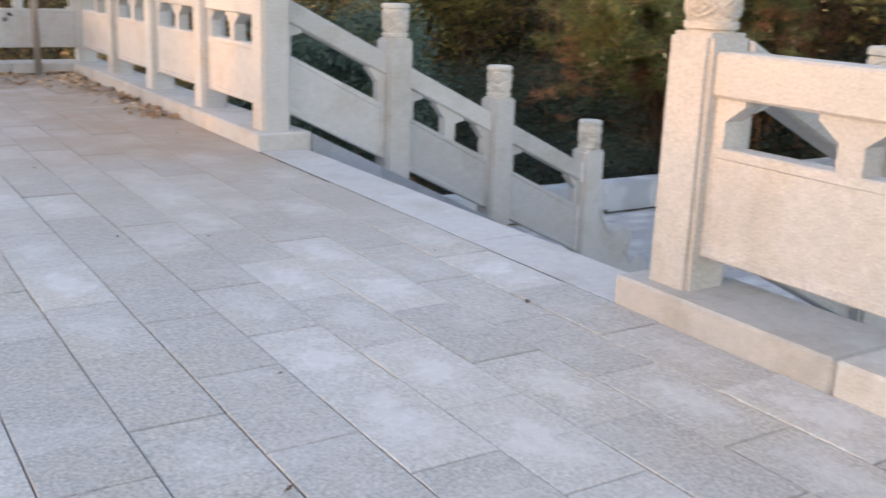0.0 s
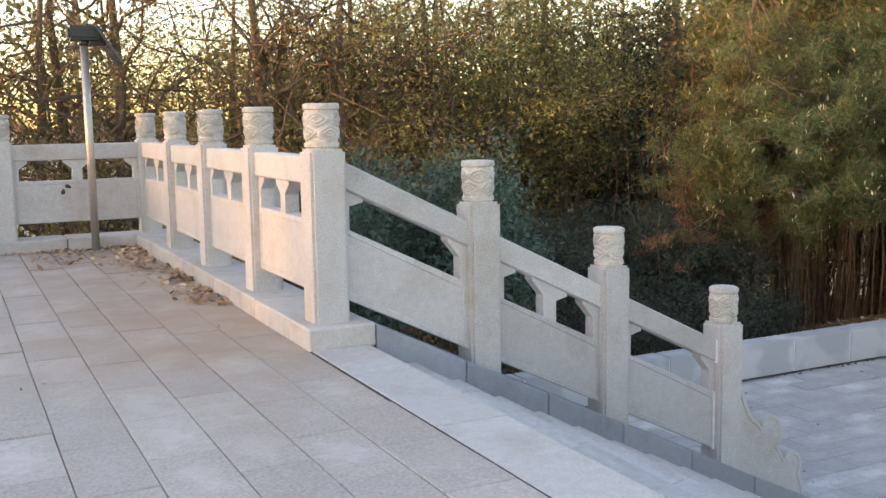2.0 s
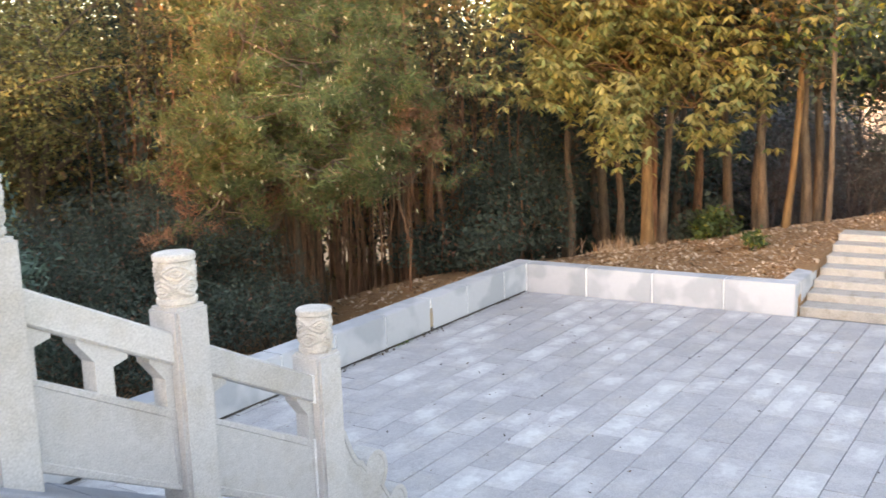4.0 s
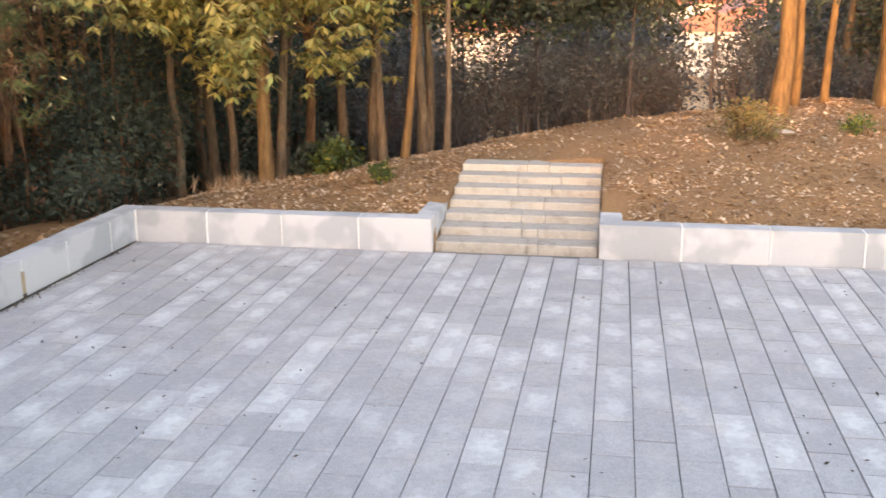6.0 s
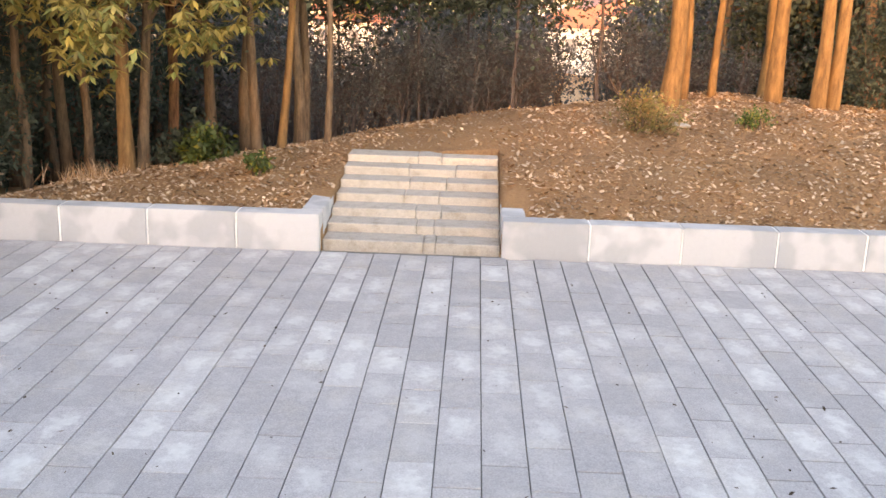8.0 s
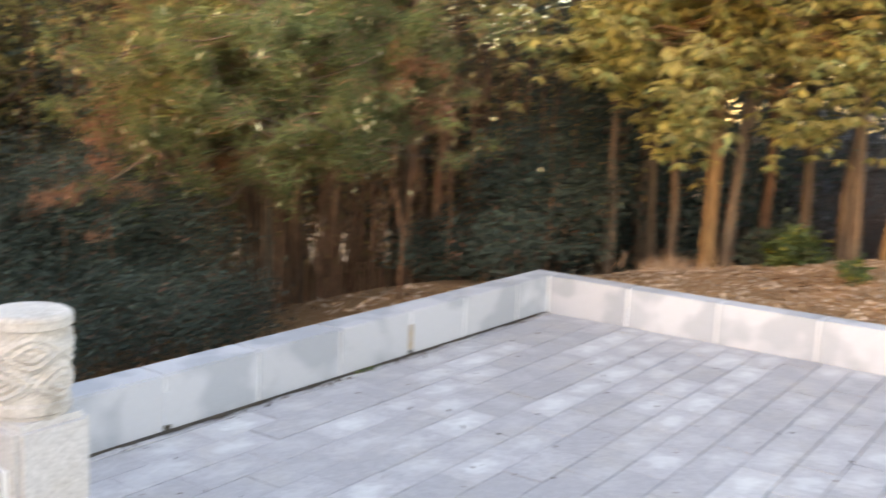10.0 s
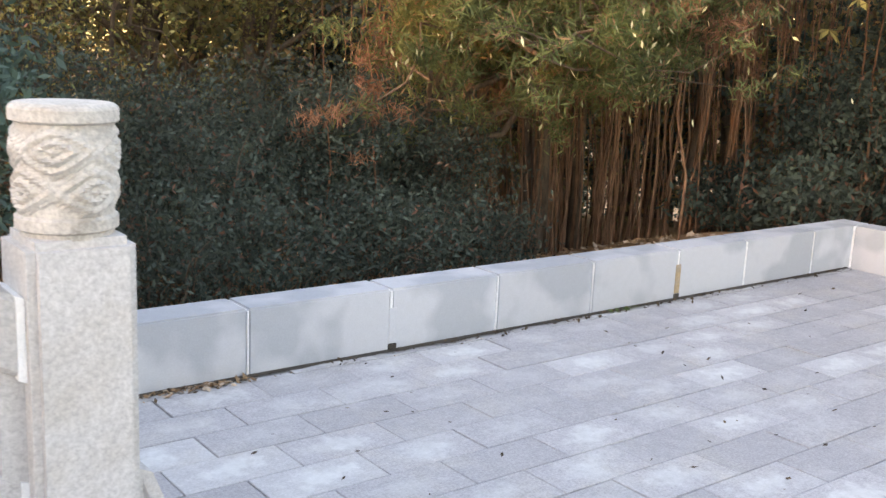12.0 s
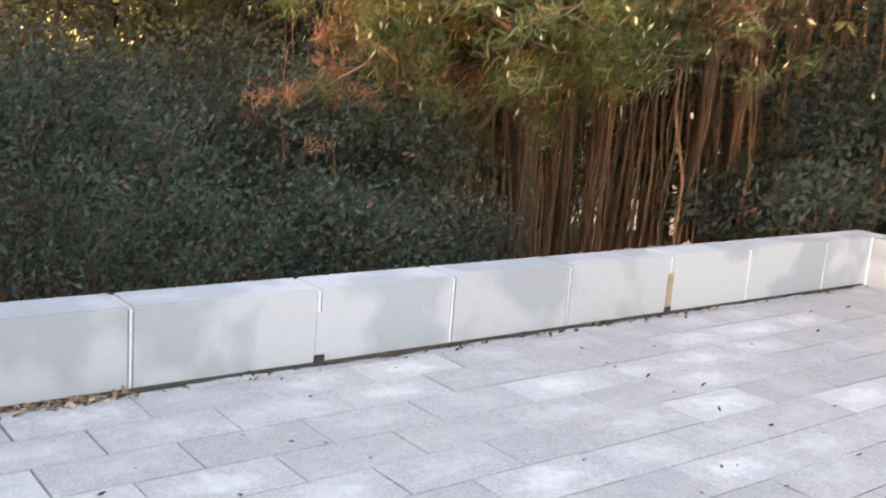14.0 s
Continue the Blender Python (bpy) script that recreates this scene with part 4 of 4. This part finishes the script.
for x, y in spots:
    z0, h = ground_z(x, y), gen.uniform(6.5, 9.5)
    w.tube(bent((x, y, z0 - 0.1), (x + gen.normal(0, 0.4), y + gen.normal(0, 0.4), z0 + h), 6, 0.01), gen.uniform(0.09, 0.17) * np.linspace(1.1, 0.3, 6), 6)
    d = gen.normal(0, 1, (95, 3))
    d /= np.linalg.norm(d, axis=1)[:, None]
    c = np.array([x, y, z0 + h * 0.52]) + d * gen.uniform(0.35, 1, (95, 1)) * np.array([2.1, 2.1, h * 0.52])
    lv["a" if gen.uniform() < 0.35 or x > 21 else "b"].leaves(c[c[:, 2] > z0 + 0.4], 28, 0.38, 0.165, 0.5)
for i in range(95):
    x, y = gen.uniform(29, 44), gen.uniform(-14, 7)
    if abs(y + 2.76 + 0.091 * x) < 1.9 or abs(y + 2.76 - 0.112 * x) < 1.1:
        continue
    z0, h = ground_z(x, y), gen.uniform(6.8, 10.2)
    w.tube(bent((x, y, z0 - 0.1), (x, y, z0 + h), 4, 0.02), 0.1 * np.linspace(1, 0.3, 4), 5)
    d = gen.normal(0, 1, (70, 3))
    d /= np.linalg.norm(d, axis=1)[:, None]
    lv["c"].leaves(np.array([x, y, z0 + h * 0.55]) + d * gen.uniform(0.35, 1, (70, 1)) * np.array([1.8, 1.8, h * 0.5]), 22, 0.4, 0.22, 0.5)
# Unseen western trees, added to screen the platform from the low sun.
for i in range(52):
    x, y = gen.uniform(-19, -15), -24 + 44 * (i + gen.uniform()) / 52
    h = gen.uniform(4.6, 6.6)
    w.tube(bent((x, y, -2.7), (x, y, -2.6 + h), 4, 0.02), 0.1 * np.linspace(1, 0.3, 4), 5)
    d = gen.normal(0, 1, (60, 3))
    d /= np.linalg.norm(d, axis=1)[:, None]
    lv["b"].leaves(np.array([x, y, -2.6 + h * 0.55]) + d * gen.uniform(0.35, 1, (60, 1)) * np.array([1.4, 1.4, h * 0.5]), 36, 0.4, 0.2, 0.5)
# Taller unseen crowns, added to shade the trunks north of the mound.
for i in range(15):
    x, y = gen.uniform(-24, -21), -2.4 + 8.2 * (i + gen.uniform()) / 15
    w.tube(bent((x, y, -2.7), (x, y, 7.2), 5, 0.01), 0.16 * np.linspace(1, 0.3, 5), 6)
    d = gen.normal(0, 1, (70, 3))
    d /= np.linalg.norm(d, axis=1)[:, None]
    lv["b"].leaves(np.array([x, y, 5.5]) + d * gen.uniform(0.3, 1, (70, 1)) * np.array([1.3, 1.1, 2.0]), 15, 0.3, 0.2, 0.5)
woods = tagged(w.wood("far_woods", BARK), "trunks of the dense woods round the terrace, with unseen western sun screens", "woods", "", "stuff")
child(lv["a"].crown("dark_foliage", EVERGREEN), woods)
child(lv["b"].crown("olive_foliage", OLIVE), woods)
child(lv["c"].crown("dull_foliage", DULL), woods)

# Houses far below, seen in gaps.
def far_house(x, y, z, w, d, h, turn):
    t = thing("far_house", (x, y, z), "distant pale house with a red tiled roof", "house", "distant houses")
    t.rotation_euler = (0, 0, turn)
    bm = bmesh.new()
    block(bm, (-w / 2, -d / 2, -2), (w / 2, d / 2, h))
    part("wall", bm, HOUSE, t)
    bm = bmesh.new()
    prism(bm, [(-w / 2 - 0.4, h), (w / 2 + 0.4, h), (0, h + 2.2)], -d / 2 - 0.4, d / 2 + 0.4, "x")
    part("roof", bm, ROOF, t)
    for s in range(2):
        for i in range(3):
            for f in (-1, 1):
                bm = bmesh.new()
                block(bm, (-w / 2 + w * (i + 0.5) / 3 - 0.6, f * d / 2 - 0.05, 1 + 3 * s), (-w / 2 + w * (i + 0.5) / 3 + 0.6, f * d / 2 + 0.05, 2.4 + 3 * s))
                part("window", bm, GLASS, t)


for x, y, z, ww, d, h, turn in ((112, -12.5, -9, 10, 9, 6.5, 1.5), (124, -17.5, -8, 10, 9, 6.5, 1.7), (118, 10.4, -9, 10, 9, 6.2, 1.4), (140, -13, -7, 14, 10, 7, 1.6), (132, 13, -8, 12, 9, 6, 1.5), (-4, 75, -8, 14, 9, 9, 0.2), (12, 85, -8, 14, 9, 8, 0.1), (-16, 90, -8, 15, 9, 12, -0.2)):
    far_house(x, y, z, ww, d, h, turn)


# Fallen leaves.
def fallen(name, pts, size, label, mat=DEAD):
    pts = np.asarray(pts)
    n = len(pts)
    a = gen.uniform(0, math.tau, n)
    tip = gen.normal(0, 0.35, (n, 2))
    d = np.stack([np.cos(a), np.sin(a), tip[:, 0]], 1)
    s = np.stack([-np.sin(a), np.cos(a), tip[:, 1]], 1)
    k = (size * gen.uniform(0.5, 1.5, n))[:, None]
    c = pts + np.array([0, 0, 1.0]) * (0.004 + 0.2 * k)
    v = np.stack([c - d * k / 2, c + s * k * 0.28, c + d * k / 2, c - s * k * 0.28], 1).reshape(-1, 3)
    return tagged(bulk(name, v, np.arange(4 * n).reshape(-1, 4), mat), label, "leaves", "", "stuff")


pts = []
while len(pts) < 34000:
    x, y = 12.6 + 9.5 * gen.uniform() ** 1.3, gen.uniform(-11, 4.5)
    if x < 15.2 and -2.8 < y < -0.65 or x < 13.6 and (-3.1 < y < -2.7 or -0.7 < y < -0.4):
        continue
    path = math.exp(-((y + 1.7 + 0.25 * (x - 15)) / 1.5) ** 2) if x > 14 else 0
    if gen.uniform() < 0.75 * path:
        continue
    pts.append((x, y, ground_z(x, y)))
fallen("leaf_litter", pts, 0.063, "brown fallen leaves strewn over the mound")
pts = [(x, y, ground_z(x, y)) for x, y in zip(gen.uniform(1, 13, 7000), 3.7 + gen.gamma(1.5, 1.3, 7000))]
fallen("leaf_litter", pts, 0.08, "brown fallen leaves behind the low wall")
pts = [(-abs(gen.normal(0, 0.16)) - 0.01 - 0.25 * max(0, math.sin(y * 1.7)) * gen.uniform(), y, 0) for y in gen.uniform(1.8, 6.1, 420)] + [(x, 6.13 - abs(gen.normal(0, 0.12)), 0) for x in gen.uniform(-3, 0, 160)] + [(gen.uniform(-1.2, 0), gen.uniform(4.6, 6.1), 0) for i in range(120)]
fallen("leaf_drift", pts, 0.065, "dry brown leaves drifted along the kerb")
pts = [(x, WALL_Y - abs(gen.normal(0, 0.06)) - 0.01, TERRACE) for x in gen.uniform(1, 12.2, 520)] + [(gen.uniform(4, 12), gen.uniform(-7, 3.3), TERRACE) for i in range(330)]
fallen("leaf_bits", pts, 0.032, "small dark leaf crumbs on the terrace", CRUMB)
pts = [(5.25 + gen.normal(0, 0.17), WALL_Y - 0.02 - abs(gen.normal(0, 0.05)), TERRACE) for i in range(110)]
fallen("leaf_drift", pts, 0.04, "small heap of dry brown leaves at the wall's foot")
pts = [(gen.uniform(-3, 0), gen.uniform(-6, 4), 0) for i in range(26)]
fallen("leaf_bits", pts, 0.03, "a few leaf crumbs on the platform", CRUMB)
pts = [(8.9 + gen.normal(0, 0.09), WALL_Y - 0.03 - abs(gen.normal(0, 0.02)), TERRACE) for i in range(14)]
fallen("weeds", pts, 0.055, "small green weeds at the wall's foot", SPROUT)

w = Wood()
c = np.stack([gen.normal(15.5, 0.35, 60), gen.normal(3.15, 0.3, 60), np.full(60, -1.75)], 1)
w.leaves(c, 9, 0.06, 0.4, 0.03, -2.5, 0.3)
tagged(w.crown("dry_grass", DEAD), "pale dry grass tufts by the tree's foot", "grass", "", "stuff")
bm = bmesh.new()
bmesh.ops.create_icosphere(bm, subdivisions=2, radius=0.13)
for v in bm.verts:
    v.co = Vector((v.co.x, v.co.y * 1.3, v.co.z * 0.35)) * (1 + 0.25 * noise.noise(v.co * 6))
ob = link_mesh("rock", bm, OLDSTEP)
ob.location = (16.4, -5.55, ground_z(16.4, -5.55) + 0.03)
tagged(ob, "flat pale stone lying in leaf litter", "rock")

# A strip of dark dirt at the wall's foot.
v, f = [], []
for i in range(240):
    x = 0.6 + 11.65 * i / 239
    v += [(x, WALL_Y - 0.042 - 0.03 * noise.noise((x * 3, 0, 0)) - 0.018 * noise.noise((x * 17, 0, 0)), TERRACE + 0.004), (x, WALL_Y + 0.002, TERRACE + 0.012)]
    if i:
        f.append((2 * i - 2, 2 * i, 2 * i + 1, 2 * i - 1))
tagged(bulk("dirt_strip", v, f, SOIL_AND_SHADE), "strip of damp dirt along the wall's foot", "dirt", "", "stuff")


# Paving stones, last: platform slabs and terrace pavers.
def piece_mesh(name, lx, ly, mat, depth=0.04, bevel=0.0035):
    bm = bmesh.new()
    block(bm, (-lx / 2, -ly / 2, -depth), (lx / 2, ly / 2, 0), 0)
    bmesh.ops.bevel(bm, geom=[e for e in bm.edges if all(v.co.z > -0.001 for v in e.verts)], offset=bevel, segments=1, affect="EDGES")
    bmesh.ops.delete(bm, geom=[f for f in bm.faces if all(v.co.z < -depth + 0.001 for v in f.verts)], context="FACES_ONLY")
    uv = bm.loops.layers.uv.new("UVMap")
    for f in bm.faces:
        for lp in f.loops:
            lp[uv].uv = (lp.vert.co.x * 2 / lx, lp.vert.co.y * 2 / ly)
    me = bpy.data.meshes.new(name)
    bm.to_mesh(me)
    bm.free()
    me.materials.append(mat)
    return me


def joined(name, places, mat, parent):
    """The pieces further off, as one mesh."""
    verts, faces = [], []
    for (x, y, z, lx, ly) in places:
        i, b = len(verts), 0.0035
        for dx, dy, dz in ((0, 0, -0.04), (b, b, 0)):
            for sx, sy in ((-1, -1), (1, -1), (1, 1), (-1, 1)):
                verts.append((x + sx * (lx / 2 - dx), y + sy * (ly / 2 - dy), z + (dz if dz else 0) - (0.006 if dz else 0)))
        faces.append((i + 4, i + 5, i + 6, i + 7))
        for q in range(4):
            faces.append((i + q, i + (q + 1) % 4, i + 4 + (q + 1) % 4, i + 4 + q))
    ob = bulk(name, verts, faces, mat, parent)
    corner = np.tile([[-1, -1], [1, -1], [1, 1], [-1, 1]] * 2, (len(places), 1))
    uv = ob.data.uv_layers.new(name="UVMap")
    uv.data.foreach_set("uv", corner[np.asarray(faces).ravel()].astype(np.float32).ravel())
    ob["kind"] = "stuff"
    return ob


def lay(parent, name, mat, pieces, near):
    """Lays pieces (x, y, lx, ly); those that near() picks become objects, at most 300, the rest one mesh."""
    meshes, rest, made = {}, [], 0
    for x, y, z, lx, ly in pieces:
        if near(x, y) and made < 300:
            key = (round(lx, 3), round(ly, 3))
            if key not in meshes:
                meshes[key] = piece_mesh(name, lx, ly, mat)
            ob = new(name, meshes[key])
            ob.parent = parent
            ob.location = (x, y, z)
            ob.rotation_euler = (rng.gauss(0, 0.0012), rng.gauss(0, 0.0012), rng.gauss(0, 0.002))
            made += 1
        else:
            rest.append((x, y, z, lx, ly))
    if rest:
        joined(name + "_field", rest, mat, parent)


slabs, x1, col = [], 0.0, 0
while x1 > -9.5:
    wid = 0.33 if col == 0 else 0.315
    y0 = -4.12 - 0.63 * 11 + (0.0 if col % 2 else 0.315) + rng.uniform(-0.012, 0.012)
    while y0 < 6.13:
        a, c = y0, min(y0 + 0.63, 6.135)
        if c - a > 0.05:
            slabs.append((round(x1 - wid / 2, 4), (a + c) / 2, rng.gauss(0, 0.002), wid - 0.0045, c - a - 0.0055))
        y0 += 0.63
    x1 -= wid
    col += 1
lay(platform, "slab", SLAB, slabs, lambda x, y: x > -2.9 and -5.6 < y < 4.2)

PITCH, LONG = 0.308, 0.616
pavers = []
for row in range(-2, 54):
    y1 = 3.005 - PITCH * row
    top_y, low_y = min(y1, WALL_Y - 0.012), y1 - PITCH
    if top_y - low_y < 0.05:
        continue
    x0 = 4.625 + (0.31 if row % 2 else 0.0) - 0.0047 * row - LONG * 8 + rng.uniform(-0.012, 0.012)
    while x0 < WALL_X - 0.05:
        a, c = max(x0, 0.48), min(x0 + LONG, WALL_X - 0.02)
        inside = STAIR_S - 0.6 < (low_y + top_y) / 2 < 0.6 and c < 4.0
        if c - a > 0.05 and not inside:
            pavers.append(((a + c) / 2, (low_y + top_y) / 2, TERRACE + rng.gauss(0, 0.0022), c - a - 0.007, top_y - low_y - 0.0075))
        x0 += LONG
lay(terrace, "paver", PAVER, pavers, lambda x, y: 3.9 < x < 9.4 and -4.0 < y < 3.4)
